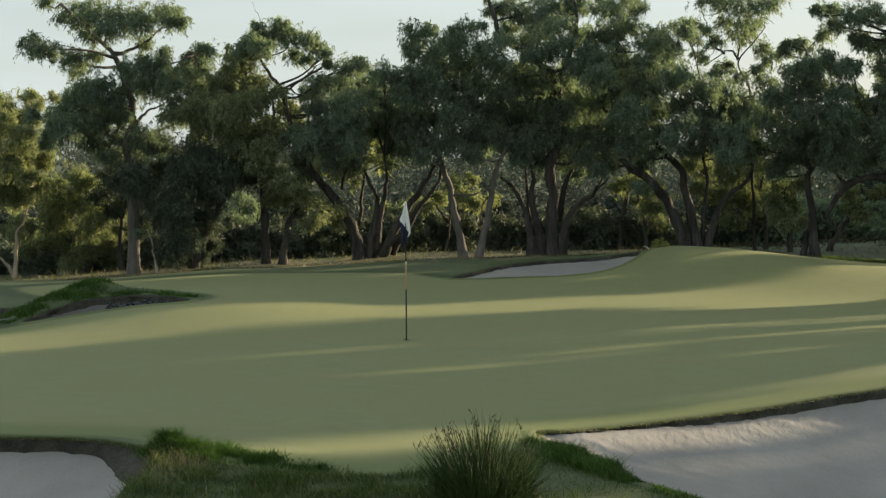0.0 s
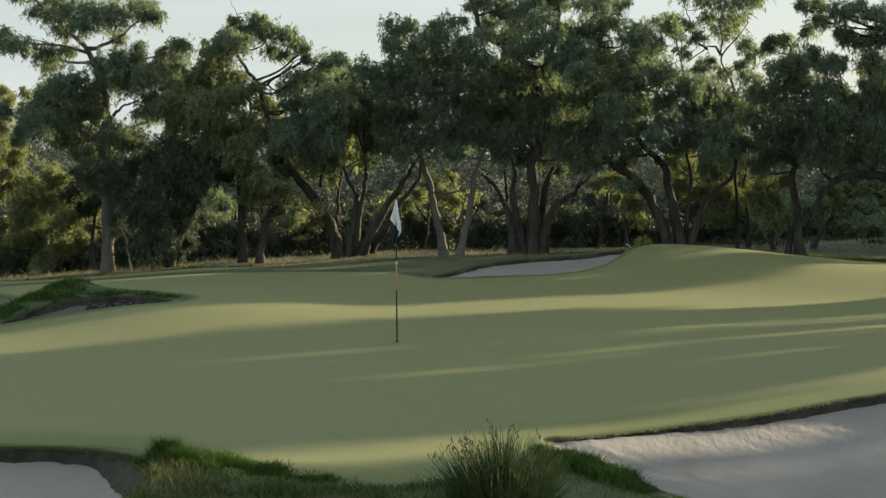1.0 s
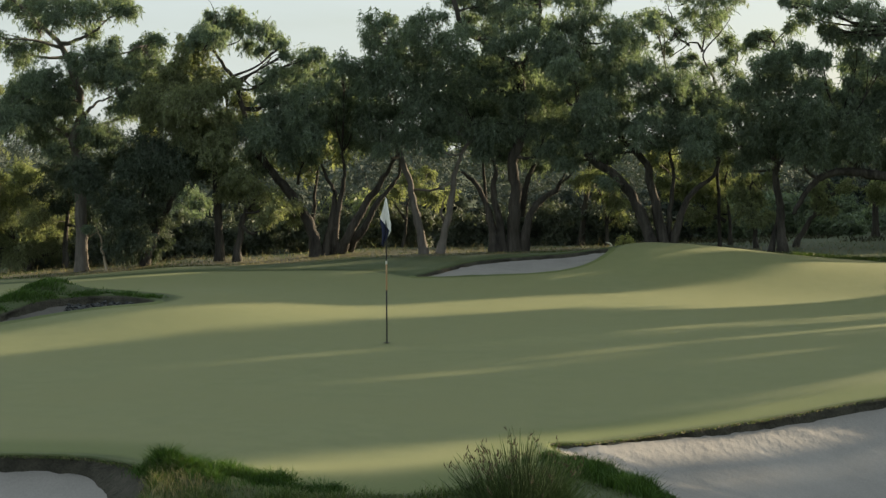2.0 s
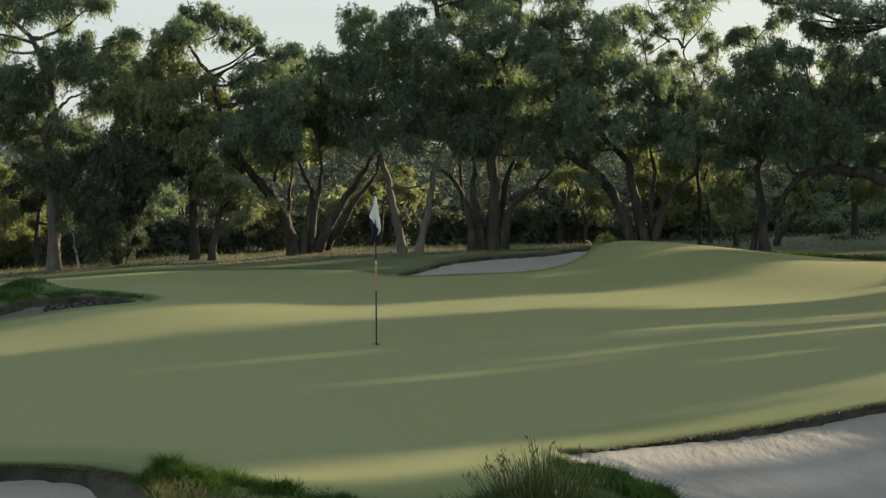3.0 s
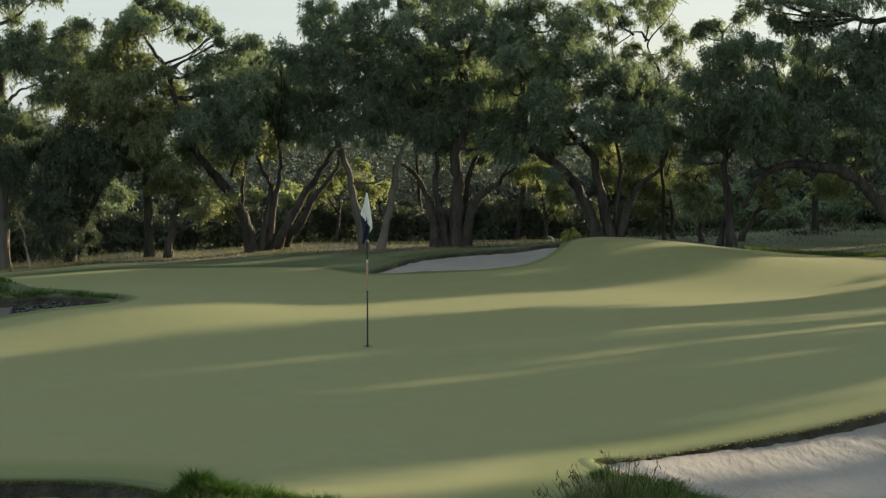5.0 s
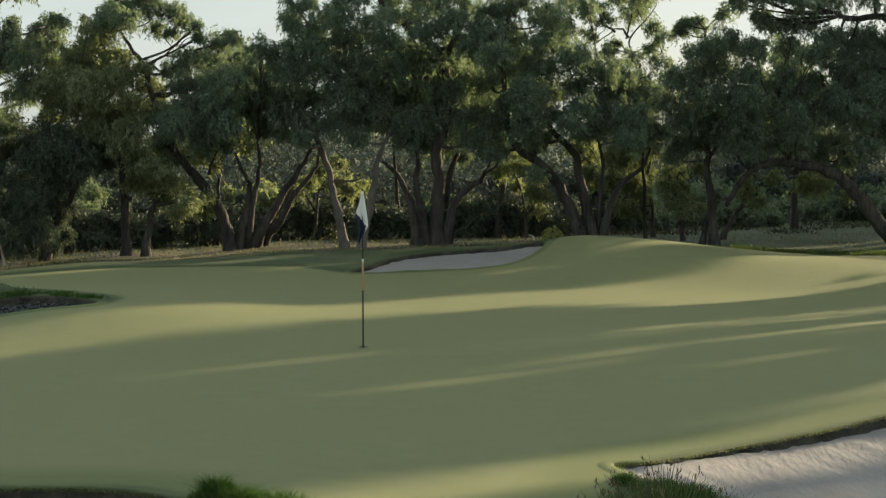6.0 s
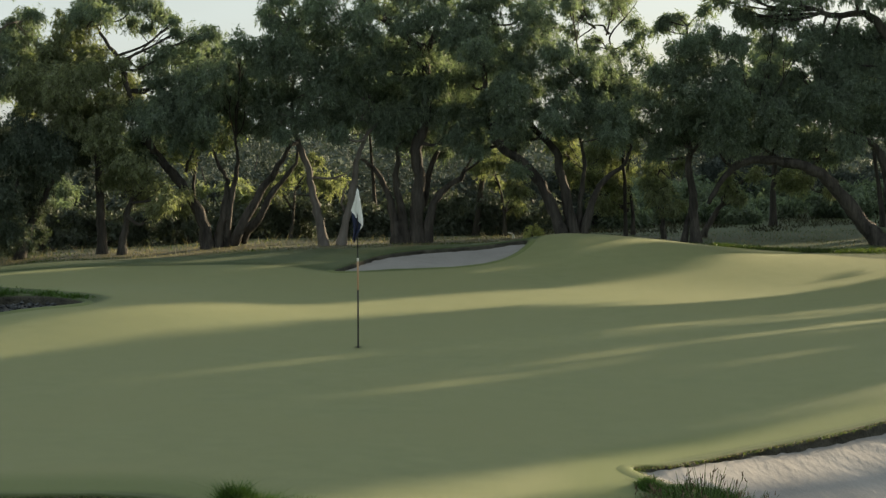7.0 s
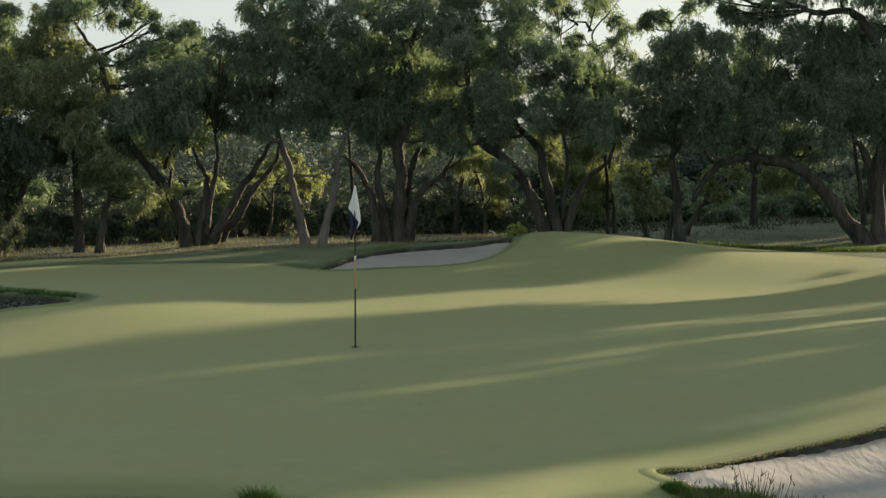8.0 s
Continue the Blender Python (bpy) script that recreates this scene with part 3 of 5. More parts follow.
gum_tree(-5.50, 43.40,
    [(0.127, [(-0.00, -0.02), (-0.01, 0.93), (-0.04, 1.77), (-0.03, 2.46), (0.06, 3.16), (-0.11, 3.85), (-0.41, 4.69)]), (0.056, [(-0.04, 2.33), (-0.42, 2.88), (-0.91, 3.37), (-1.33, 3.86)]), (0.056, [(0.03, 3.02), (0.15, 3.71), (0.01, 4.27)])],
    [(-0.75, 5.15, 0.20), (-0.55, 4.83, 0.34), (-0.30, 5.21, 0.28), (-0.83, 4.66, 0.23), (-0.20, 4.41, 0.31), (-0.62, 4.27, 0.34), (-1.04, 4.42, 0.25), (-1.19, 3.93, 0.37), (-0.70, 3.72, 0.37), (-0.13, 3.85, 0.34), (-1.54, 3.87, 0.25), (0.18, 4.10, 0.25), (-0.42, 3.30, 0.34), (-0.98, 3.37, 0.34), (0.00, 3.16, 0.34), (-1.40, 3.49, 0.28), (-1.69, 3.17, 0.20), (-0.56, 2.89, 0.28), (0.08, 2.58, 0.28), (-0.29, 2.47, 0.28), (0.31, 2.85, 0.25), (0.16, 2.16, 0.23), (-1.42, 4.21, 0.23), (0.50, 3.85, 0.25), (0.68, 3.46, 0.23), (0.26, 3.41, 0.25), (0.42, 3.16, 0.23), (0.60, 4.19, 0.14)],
    'eucalyptus with slim straight trunk and yellow-green crown', LEAF_SUN_TINT)
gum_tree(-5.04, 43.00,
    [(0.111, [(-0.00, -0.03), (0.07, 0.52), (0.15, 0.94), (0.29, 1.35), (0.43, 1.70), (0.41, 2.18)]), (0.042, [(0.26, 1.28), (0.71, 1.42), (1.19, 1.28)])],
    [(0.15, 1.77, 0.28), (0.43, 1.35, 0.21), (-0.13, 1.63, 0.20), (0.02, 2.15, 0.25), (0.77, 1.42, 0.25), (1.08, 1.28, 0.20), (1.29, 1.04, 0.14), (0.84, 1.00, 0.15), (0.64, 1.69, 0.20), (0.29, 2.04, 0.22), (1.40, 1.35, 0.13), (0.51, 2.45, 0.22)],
    'small bent eucalyptus with low yellow-green foliage', LEAF_SUN_TINT)
gum_tree(-2.94, 43.10,
    [(0.160, [(-0.20, -0.06), (-0.28, 0.46), (-0.47, 0.94), (-0.78, 1.42), (-1.20, 1.94), (-1.47, 2.32), (-1.67, 2.88), (-1.81, 3.22), (-1.97, 3.70), (-2.05, 4.12), (-2.36, 4.53), (-2.56, 4.88)]), (0.044, [(-2.05, 4.12), (-1.66, 4.39), (-1.31, 4.69)]), (0.125, [(-0.03, -0.06), (0.09, 0.52), (0.19, 1.08), (0.23, 1.49), (0.05, 1.83), (-0.08, 2.18)]), (0.111, [(0.14, -0.06), (0.28, 0.80), (0.40, 1.49), (0.47, 2.04), (0.40, 2.45)]), (0.153, [(0.28, -0.03), (0.53, 0.45), (0.95, 1.21), (1.30, 1.69), (1.57, 2.17), (1.71, 2.37)]), (0.111, [(0.53, 0.25), (0.94, 0.66), (1.22, 1.21), (1.57, 1.62), (1.78, 1.96), (1.81, 2.30)]), (0.017, [(-2.56, 4.88), (-2.54, 5.50), (-2.65, 5.88), (-2.84, 6.30)]), (0.042, [(-0.71, 1.70), (-0.54, 2.07), (-0.36, 2.32)]), (0.014, [(-2.60, 5.70), (-2.41, 5.91)])],
    [(-2.90, 5.47, 0.17), (-2.63, 5.42, 0.25), (-2.21, 5.49, 0.28), (-1.79, 5.41, 0.22), (-1.43, 5.32, 0.25), (-1.10, 5.13, 0.17), (-0.82, 4.93, 0.10), (-2.35, 5.08, 0.22), (-2.88, 5.14, 0.22), (-1.86, 5.00, 0.17), (-1.41, 4.87, 0.14), (-0.80, 4.70, 0.07), (-2.07, 5.68, 0.17), (-2.54, 5.69, 0.12)],
    'spreading many-stemmed eucalyptus with curved dark limbs', lower=[(-1.11, 4.25, 0.25), (-1.46, 4.09, 0.21), (-0.83, 4.44, 0.19), (-0.41, 4.64, 0.25), (-0.11, 4.70, 0.19), (-0.55, 4.17, 0.33), (0.00, 4.31, 0.33), (0.55, 4.44, 0.28), (-1.25, 3.70, 0.24), (-0.70, 3.69, 0.33), (-0.14, 3.76, 0.36), (0.41, 3.82, 0.36), (-0.98, 3.22, 0.33), (-0.42, 3.21, 0.33), (0.13, 3.28, 0.33), (0.68, 3.34, 0.31), (-1.26, 2.85, 0.31), (-0.70, 2.73, 0.33), (-0.15, 2.76, 0.25), (0.54, 2.79, 0.25), (-1.61, 2.50, 0.28), (-0.82, 2.35, 0.17), (-0.26, 2.37, 0.14), (0.83, 3.96, 0.28), (-1.54, 2.08, 0.19), (-1.74, 3.01, 0.24)])
gum_tree(-0.37, 42.60,
    [(0.122, [(-0.19, -0.07), (-0.33, 0.61), (-0.45, 1.15), (-0.55, 1.70), (-0.75, 2.17), (-0.86, 2.58), (-0.89, 2.85), (-0.85, 3.60), (-0.61, 4.40), (-1.15, 5.22)]), (0.122, [(0.16, -0.07), (0.30, 0.61), (0.44, 1.29), (0.54, 1.96), (0.74, 2.43), (0.96, 2.68)]), (0.048, [(0.27, 0.72), (0.18, 0.99), (0.33, 1.39)]), (0.041, [(-0.44, 1.49), (0.06, 1.49), (0.49, 1.76)]), (0.054, [(-0.82, 3.26), (-0.20, 3.86), (0.21, 4.67), (0.01, 5.48)])],
    [(-1.21, 5.33, 0.24), (-1.42, 5.13, 0.19), (-1.01, 5.41, 0.16), (-1.34, 4.87, 0.16), (-0.60, 5.19, 0.22), (-0.81, 5.00, 0.22), (-0.94, 4.79, 0.19), (-0.19, 5.40, 0.20), (0.16, 5.53, 0.15), (-0.30, 4.99, 0.27), (0.48, 4.91, 0.30), (0.64, 4.53, 0.24)],
    'eucalyptus with two bare forking grey trunks', bark=BARK_GREY, lower=[(-1.15, 4.46, 0.30), (-0.61, 4.54, 0.33), (-0.06, 4.64, 0.35), (-1.53, 4.25, 0.22), (-1.42, 3.92, 0.30), (-0.88, 4.00, 0.35), (-0.20, 4.06, 0.35), (0.34, 4.13, 0.33), (-1.40, 3.40, 0.33), (-0.88, 3.39, 0.33), (-0.27, 3.46, 0.35), (0.27, 3.52, 0.33), (-1.23, 2.85, 0.30), (-0.61, 2.81, 0.30), (-0.07, 2.91, 0.33), (0.40, 2.98, 0.24), (-1.54, 2.62, 0.19), (-1.16, 2.45, 0.15), (0.06, 2.48, 0.18), (-1.54, 3.03, 0.22)])
gum_tree(1.41, 43.20,
    [(0.151, [(-0.31, -0.07), (-0.38, 0.51), (-0.52, 1.06), (-0.79, 1.61), (-1.13, 1.89)]), (0.137, [(-0.18, -0.07), (-0.22, 0.71), (-0.38, 1.40), (-0.31, 1.95), (-0.58, 2.64)]), (0.192, [(0.10, -0.08), (0.10, 0.71), (0.17, 1.40), (0.10, 2.09), (0.31, 2.90), (0.25, 4.13), (-0.09, 4.55), (-0.64, 4.96), (-1.05, 5.24), (-1.25, 5.79), (-1.35, 6.15)]), (0.165, [(0.30, -0.08), (0.41, 0.58), (0.65, 1.12), (1.13, 1.46), (1.26, 1.70)]), (0.110, [(0.28, 0.85), (0.44, 1.67), (0.61, 2.08), (0.86, 2.76)]), (0.096, [(0.25, 4.13), (0.59, 4.95), (0.73, 5.63), (0.65, 6.17)])],
    [(-1.18, 5.99, 0.23), (-0.84, 6.05, 0.25), (-0.91, 5.58, 0.23), (-0.57, 5.78, 0.27), (-0.98, 5.14, 0.21), (-0.50, 5.23, 0.25), (-0.09, 5.91, 0.33), (0.46, 6.07, 0.33), (-0.09, 5.43, 0.30), (0.32, 5.50, 0.27), (-0.23, 4.82, 0.30), (0.25, 4.95, 0.30), (0.73, 5.33, 0.25), (-0.50, 4.52, 0.27), (-0.92, 4.39, 0.25), (0.75, 6.03, 0.25), (0.93, 4.88, 0.22)],
    'stout eucalyptus with clustered dark trunks and dense crown', lower=[(-0.78, 3.94, 0.33), (-0.23, 4.14, 0.36), (0.31, 4.27, 0.36), (0.79, 4.51, 0.30), (-0.92, 3.46, 0.36), (-0.37, 3.46, 0.36), (0.24, 3.59, 0.36), (0.75, 3.86, 0.33), (-0.92, 2.84, 0.30), (-0.37, 2.84, 0.36), (0.24, 2.97, 0.38), (0.79, 3.11, 0.38), (1.27, 3.03, 0.36), (1.57, 2.76, 0.25), (0.45, 2.45, 0.33), (0.99, 2.45, 0.33), (1.43, 2.42, 0.25), (-0.10, 2.33, 0.23), (-0.62, 2.39, 0.21), (0.79, 2.04, 0.15), (1.26, 2.11, 0.16), (-1.12, 3.91, 0.21)])
gum_tree(4.97, 42.60,
    [(0.160, [(-0.23, 0.13), (-0.43, 0.70), (-0.70, 1.31), (-1.10, 1.78), (-1.57, 2.12), (-1.77, 2.35), (-1.90, 3.00), (-1.97, 3.94), (-1.90, 4.87), (-1.77, 5.54)]), (0.147, [(0.04, 0.13), (-0.10, 0.83), (-0.23, 1.51), (-0.36, 2.04), (-0.76, 2.45), (-1.10, 2.86), (-1.37, 3.39), (-1.23, 4.33)]), (0.120, [(0.24, 0.13), (0.44, 0.83), (0.70, 1.37), (1.17, 1.74), (1.37, 2.17)]), (0.080, [(0.13, 0.27), (0.18, 0.97), (0.24, 1.77), (0.10, 2.71), (0.24, 3.52)])],
    [(-2.30, 5.88, 0.24), (-1.90, 5.81, 0.29), (-1.50, 5.87, 0.24), (-2.37, 5.28, 0.24), (-1.97, 5.28, 0.29), (-1.50, 5.41, 0.24), (-1.15, 5.05, 0.27), (-0.83, 5.27, 0.29), (-0.56, 4.97, 0.20), (-2.30, 4.74, 0.27), (-1.77, 4.74, 0.32), (-1.23, 4.52, 0.29), (-0.70, 4.65, 0.27), (-0.27, 5.23, 0.15)],
    'large eucalyptus with three leaning trunks beside the mound', lower=[(-2.30, 4.21, 0.29), (-1.77, 4.07, 0.35), (-1.17, 4.00, 0.35), (-0.56, 4.19, 0.32), (-0.10, 4.05, 0.25), (-2.30, 3.67, 0.29), (-1.63, 3.40, 0.32), (-0.96, 3.46, 0.32), (-0.36, 3.59, 0.29), (0.24, 3.89, 0.29), (0.63, 3.91, 0.27), (-1.50, 2.89, 0.27), (-0.97, 2.96, 0.24), (-0.43, 3.09, 0.27), (0.10, 3.18, 0.24), (0.50, 3.38, 0.35), (0.90, 3.51, 0.32), (1.30, 3.64, 0.32), (0.77, 2.91, 0.32), (0.24, 2.74, 0.29), (1.17, 2.97, 0.35), (-0.23, 2.55, 0.20), (0.64, 2.40, 0.23), (1.06, 2.47, 0.24), (-1.37, 1.65, 0.15), (-1.88, 3.20, 0.24), (-1.61, 2.56, 0.23), (-1.10, 2.43, 0.20), (-0.67, 2.72, 0.20), (-2.04, 2.23, 0.16), (-1.30, 2.18, 0.13)])
gum_tree(6.54, 44.50,
    [(0.050, [(0.00, -0.03), (-0.03, 1.33), (-0.07, 2.73), (-0.14, 3.92), (-0.35, 4.41), (-0.41, 4.76), (-0.08, 5.10), (0.20, 5.51)]), (0.033, [(-0.41, 4.76), (-0.63, 4.97), (-0.98, 4.76), (-1.26, 4.58)]), (0.033, [(-0.74, 4.88), (-1.08, 5.11), (-1.19, 5.53), (-1.33, 5.95)]), (0.025, [(-0.35, 4.41), (-0.01, 4.51), (0.34, 4.75)]), (0.025, [(-0.41, 4.76), (-0.33, 5.38), (-0.42, 5.94)])],
    [(-1.81, 5.59, 0.24), (-1.53, 5.73, 0.19), (-1.19, 6.09, 0.28), (-0.77, 6.01, 0.32), (-0.36, 5.94, 0.36), (0.06, 6.00, 0.36), (0.36, 6.07, 0.19), (-0.84, 5.60, 0.19), (-0.49, 5.44, 0.28), (-0.15, 5.31, 0.24), (0.23, 5.01, 0.17), (0.34, 4.73, 0.19), (0.06, 4.46, 0.14), (-0.98, 5.17, 0.17), (-0.70, 4.67, 0.17), (-0.49, 4.24, 0.18), (-1.33, 5.39, 0.14), (-1.60, 5.23, 0.17), (-0.01, 5.59, 0.24), (-1.10, 4.41, 0.19), (0.13, 4.10, 0.24), (-1.38, 4.83, 0.17)],
    'thin eucalyptus with open wispy crown against the sky', thick=0.4)
gum_tree(7.67, 42.40,
    [(0.132, [(0.05, -0.04), (0.01, 0.71), (-0.00, 1.17), (-0.10, 1.64), (-0.07, 2.17), (-0.30, 3.10), (-0.24, 4.03), (-0.11, 4.83)]), (0.079, [(-0.23, -0.01), (-0.10, 0.57), (0.01, 0.97)]), (0.053, [(-0.07, 2.04), (-0.50, 2.57), (-0.89, 3.24)]), (0.053, [(-0.10, 1.91), (0.36, 2.57), (0.55, 3.36)])],
    [(-0.50, 4.99, 0.13), (-0.61, 4.86, 0.15), (-0.17, 5.01, 0.18), (0.15, 5.14, 0.16), (-0.63, 4.30, 0.24), (-0.24, 4.43, 0.29), (0.22, 4.49, 0.26), (0.55, 4.36, 0.24), (-0.50, 3.90, 0.29), (0.03, 3.97, 0.32), (0.49, 3.82, 0.26), (-0.89, 3.64, 0.26), (-0.50, 3.37, 0.32), (0.03, 3.37, 0.32), (-1.02, 3.18, 0.29), (-0.63, 2.84, 0.32), (-0.10, 2.84, 0.34), (-1.16, 2.58, 0.24), (-0.50, 2.33, 0.26), (-0.89, 2.04, 0.18), (0.03, 2.44, 0.24), (0.49, 3.30, 0.32), (0.42, 2.70, 0.32), (-1.16, 3.75, 0.16), (-1.26, 3.38, 0.26)],
    'eucalyptus with dark trunk and hanging outer foliage')
gum_tree(12.02, 41.90,
    [(0.209, [(-0.13, -0.08), (-0.59, 0.44), (-1.11, 1.07), (-1.64, 1.57), (-2.15, 1.78), (-2.80, 1.88), (-3.31, 1.85), (-3.69, 1.63), (-4.00, 1.20), (-4.14, 0.92)]), (0.235, [(0.14, -0.10), (0.14, 0.62), (0.05, 1.38), (0.23, 2.26), (0.35, 3.51), (-0.12, 4.63), (-0.64, 5.12), (-1.29, 5.06), (-1.68, 5.18)]), (0.118, [(0.04, 1.25), (-0.15, 1.88), (-0.42, 2.26), (-0.74, 2.44), (-1.26, 2.69)]), (0.104, [(0.29, 2.88), (0.47, 4.01), (0.33, 5.13), (0.12, 5.75)]), (0.078, [(-2.73, 1.88), (-2.61, 2.44), (-3.06, 2.94)]), (0.065, [(-1.64, 1.57), (-1.39, 2.13), (-1.00, 2.38)])],
    [(-3.34, 5.04, 0.18), (-2.83, 4.98, 0.26), (-2.31, 5.05, 0.29), (-1.80, 4.72, 0.24), (-1.28, 4.62, 0.31), (-0.77, 4.75, 0.31), (-0.25, 4.63, 0.34), (0.27, 4.76, 0.37), (-2.69, 4.46, 0.24), (-2.18, 4.37, 0.26), (-1.66, 4.12, 0.24), (-1.15, 4.13, 0.34), (-0.63, 4.13, 0.37), (-0.05, 4.01, 0.37), (0.41, 4.01, 0.31), (-2.82, 3.99, 0.14), (-2.53, 3.87, 0.18), (-2.05, 3.80, 0.18), (-1.40, 3.63, 0.31), (-0.88, 3.50, 0.37), (-2.58, 5.54, 0.29), (-1.68, 5.49, 0.31), (-0.91, 5.62, 0.34), (-0.13, 5.50, 0.37), (-4.27, 5.74, 0.17), (-4.01, 5.40, 0.18), (-3.62, 5.60, 0.26), (-3.10, 5.70, 0.29), (-3.36, 5.18, 0.16), (-3.94, 5.82, 0.16), (-3.55, 4.43, 0.18)],
    'large arching eucalyptus with a limb bowed to the side', depth=0.5, lower=[(-0.23, 3.38, 0.37), (0.42, 3.26, 0.37), (-3.95, 3.00, 0.31), (-3.32, 3.19, 0.29), (-2.81, 3.00, 0.31), (-2.29, 3.00, 0.31), (-1.78, 3.07, 0.31), (-1.27, 3.00, 0.34), (-0.62, 2.82, 0.37), (0.03, 2.63, 0.34), (-3.67, 2.57, 0.31), (-4.05, 2.32, 0.24), (-3.19, 2.44, 0.34), (-2.67, 2.50, 0.31), (-2.16, 2.44, 0.29), (-1.65, 2.38, 0.29), (-1.13, 2.26, 0.26), (-1.90, 2.03, 0.14), (-3.67, 2.16, 0.17), (-1.38, 1.91, 0.17), (0.46, 2.26, 0.29), (-2.94, 3.60, 0.22), (-2.56, 3.41, 0.22), (-3.20, 3.64, 0.20), (-2.27, 3.50, 0.22), (-3.43, 3.89, 0.16), (-1.89, 3.41, 0.20)])
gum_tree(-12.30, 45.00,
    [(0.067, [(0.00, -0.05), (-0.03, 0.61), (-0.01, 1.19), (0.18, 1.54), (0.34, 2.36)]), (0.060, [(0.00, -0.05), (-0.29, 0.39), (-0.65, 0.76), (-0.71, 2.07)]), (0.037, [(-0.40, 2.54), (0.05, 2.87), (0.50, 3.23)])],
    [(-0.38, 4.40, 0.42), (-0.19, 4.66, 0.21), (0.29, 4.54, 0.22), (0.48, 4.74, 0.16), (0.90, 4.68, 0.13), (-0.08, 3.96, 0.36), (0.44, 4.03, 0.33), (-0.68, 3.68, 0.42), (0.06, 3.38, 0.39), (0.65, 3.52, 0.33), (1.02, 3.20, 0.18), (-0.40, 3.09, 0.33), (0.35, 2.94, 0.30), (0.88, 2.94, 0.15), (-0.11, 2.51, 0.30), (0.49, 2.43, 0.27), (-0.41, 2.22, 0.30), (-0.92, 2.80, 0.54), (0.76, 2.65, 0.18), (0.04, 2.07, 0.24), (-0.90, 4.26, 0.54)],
    'yellow-green eucalyptus with thin pale leaning trunks', LEAF_SUN_TINT, BARK_PALE)
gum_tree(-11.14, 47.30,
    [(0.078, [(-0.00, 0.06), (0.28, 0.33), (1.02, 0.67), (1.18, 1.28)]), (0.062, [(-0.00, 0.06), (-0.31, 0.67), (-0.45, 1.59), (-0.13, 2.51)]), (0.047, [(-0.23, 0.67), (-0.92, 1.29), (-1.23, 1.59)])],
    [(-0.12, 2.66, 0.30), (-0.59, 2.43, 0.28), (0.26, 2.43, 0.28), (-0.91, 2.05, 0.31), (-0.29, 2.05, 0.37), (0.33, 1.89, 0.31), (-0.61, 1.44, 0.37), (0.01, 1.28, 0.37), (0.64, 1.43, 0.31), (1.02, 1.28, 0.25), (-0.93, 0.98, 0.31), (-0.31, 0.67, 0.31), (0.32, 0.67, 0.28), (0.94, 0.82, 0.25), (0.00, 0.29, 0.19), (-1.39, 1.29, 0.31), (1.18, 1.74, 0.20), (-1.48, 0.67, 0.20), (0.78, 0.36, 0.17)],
    'low spreading yellow-green eucalyptus behind the front row', LEAF_SUN_TINT)
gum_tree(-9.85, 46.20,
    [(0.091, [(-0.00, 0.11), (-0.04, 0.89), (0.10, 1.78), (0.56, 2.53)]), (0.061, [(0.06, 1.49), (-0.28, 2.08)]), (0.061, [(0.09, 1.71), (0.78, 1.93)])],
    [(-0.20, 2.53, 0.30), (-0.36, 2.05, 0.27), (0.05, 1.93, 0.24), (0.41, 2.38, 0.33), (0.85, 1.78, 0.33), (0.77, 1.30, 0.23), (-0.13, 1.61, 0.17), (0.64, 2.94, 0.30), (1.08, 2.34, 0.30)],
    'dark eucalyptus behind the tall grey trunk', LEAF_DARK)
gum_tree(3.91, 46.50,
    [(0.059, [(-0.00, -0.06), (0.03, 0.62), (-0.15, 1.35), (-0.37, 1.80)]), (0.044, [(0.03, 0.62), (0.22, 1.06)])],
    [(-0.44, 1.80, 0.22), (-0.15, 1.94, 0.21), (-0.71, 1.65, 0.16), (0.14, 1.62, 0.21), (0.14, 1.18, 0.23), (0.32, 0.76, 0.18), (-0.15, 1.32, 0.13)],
    'slight yellow-green gum beside the leaning trunks', LEAF_SUN_TINT)
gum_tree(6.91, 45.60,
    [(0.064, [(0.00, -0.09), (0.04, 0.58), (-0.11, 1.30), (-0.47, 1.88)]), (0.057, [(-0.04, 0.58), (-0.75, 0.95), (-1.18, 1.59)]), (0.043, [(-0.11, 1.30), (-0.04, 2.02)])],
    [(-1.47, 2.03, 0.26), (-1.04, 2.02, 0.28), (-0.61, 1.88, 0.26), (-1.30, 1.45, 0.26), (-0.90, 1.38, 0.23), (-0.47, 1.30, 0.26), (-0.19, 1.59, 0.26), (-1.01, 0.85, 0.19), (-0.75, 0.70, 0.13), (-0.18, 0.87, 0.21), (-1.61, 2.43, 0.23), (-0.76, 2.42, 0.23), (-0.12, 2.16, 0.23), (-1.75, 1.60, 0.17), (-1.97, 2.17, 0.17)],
    'sunlit yellow-green gum between the dark trunks', LEAF_SUN_TINT)
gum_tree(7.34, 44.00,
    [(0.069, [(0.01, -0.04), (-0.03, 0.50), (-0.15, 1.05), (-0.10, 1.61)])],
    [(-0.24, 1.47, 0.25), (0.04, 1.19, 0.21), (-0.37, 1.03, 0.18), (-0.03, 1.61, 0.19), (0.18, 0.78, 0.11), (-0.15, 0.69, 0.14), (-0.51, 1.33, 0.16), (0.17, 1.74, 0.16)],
    'small eucalyptus sapling with yellow-green leaves', LEAF_SUN_TINT)
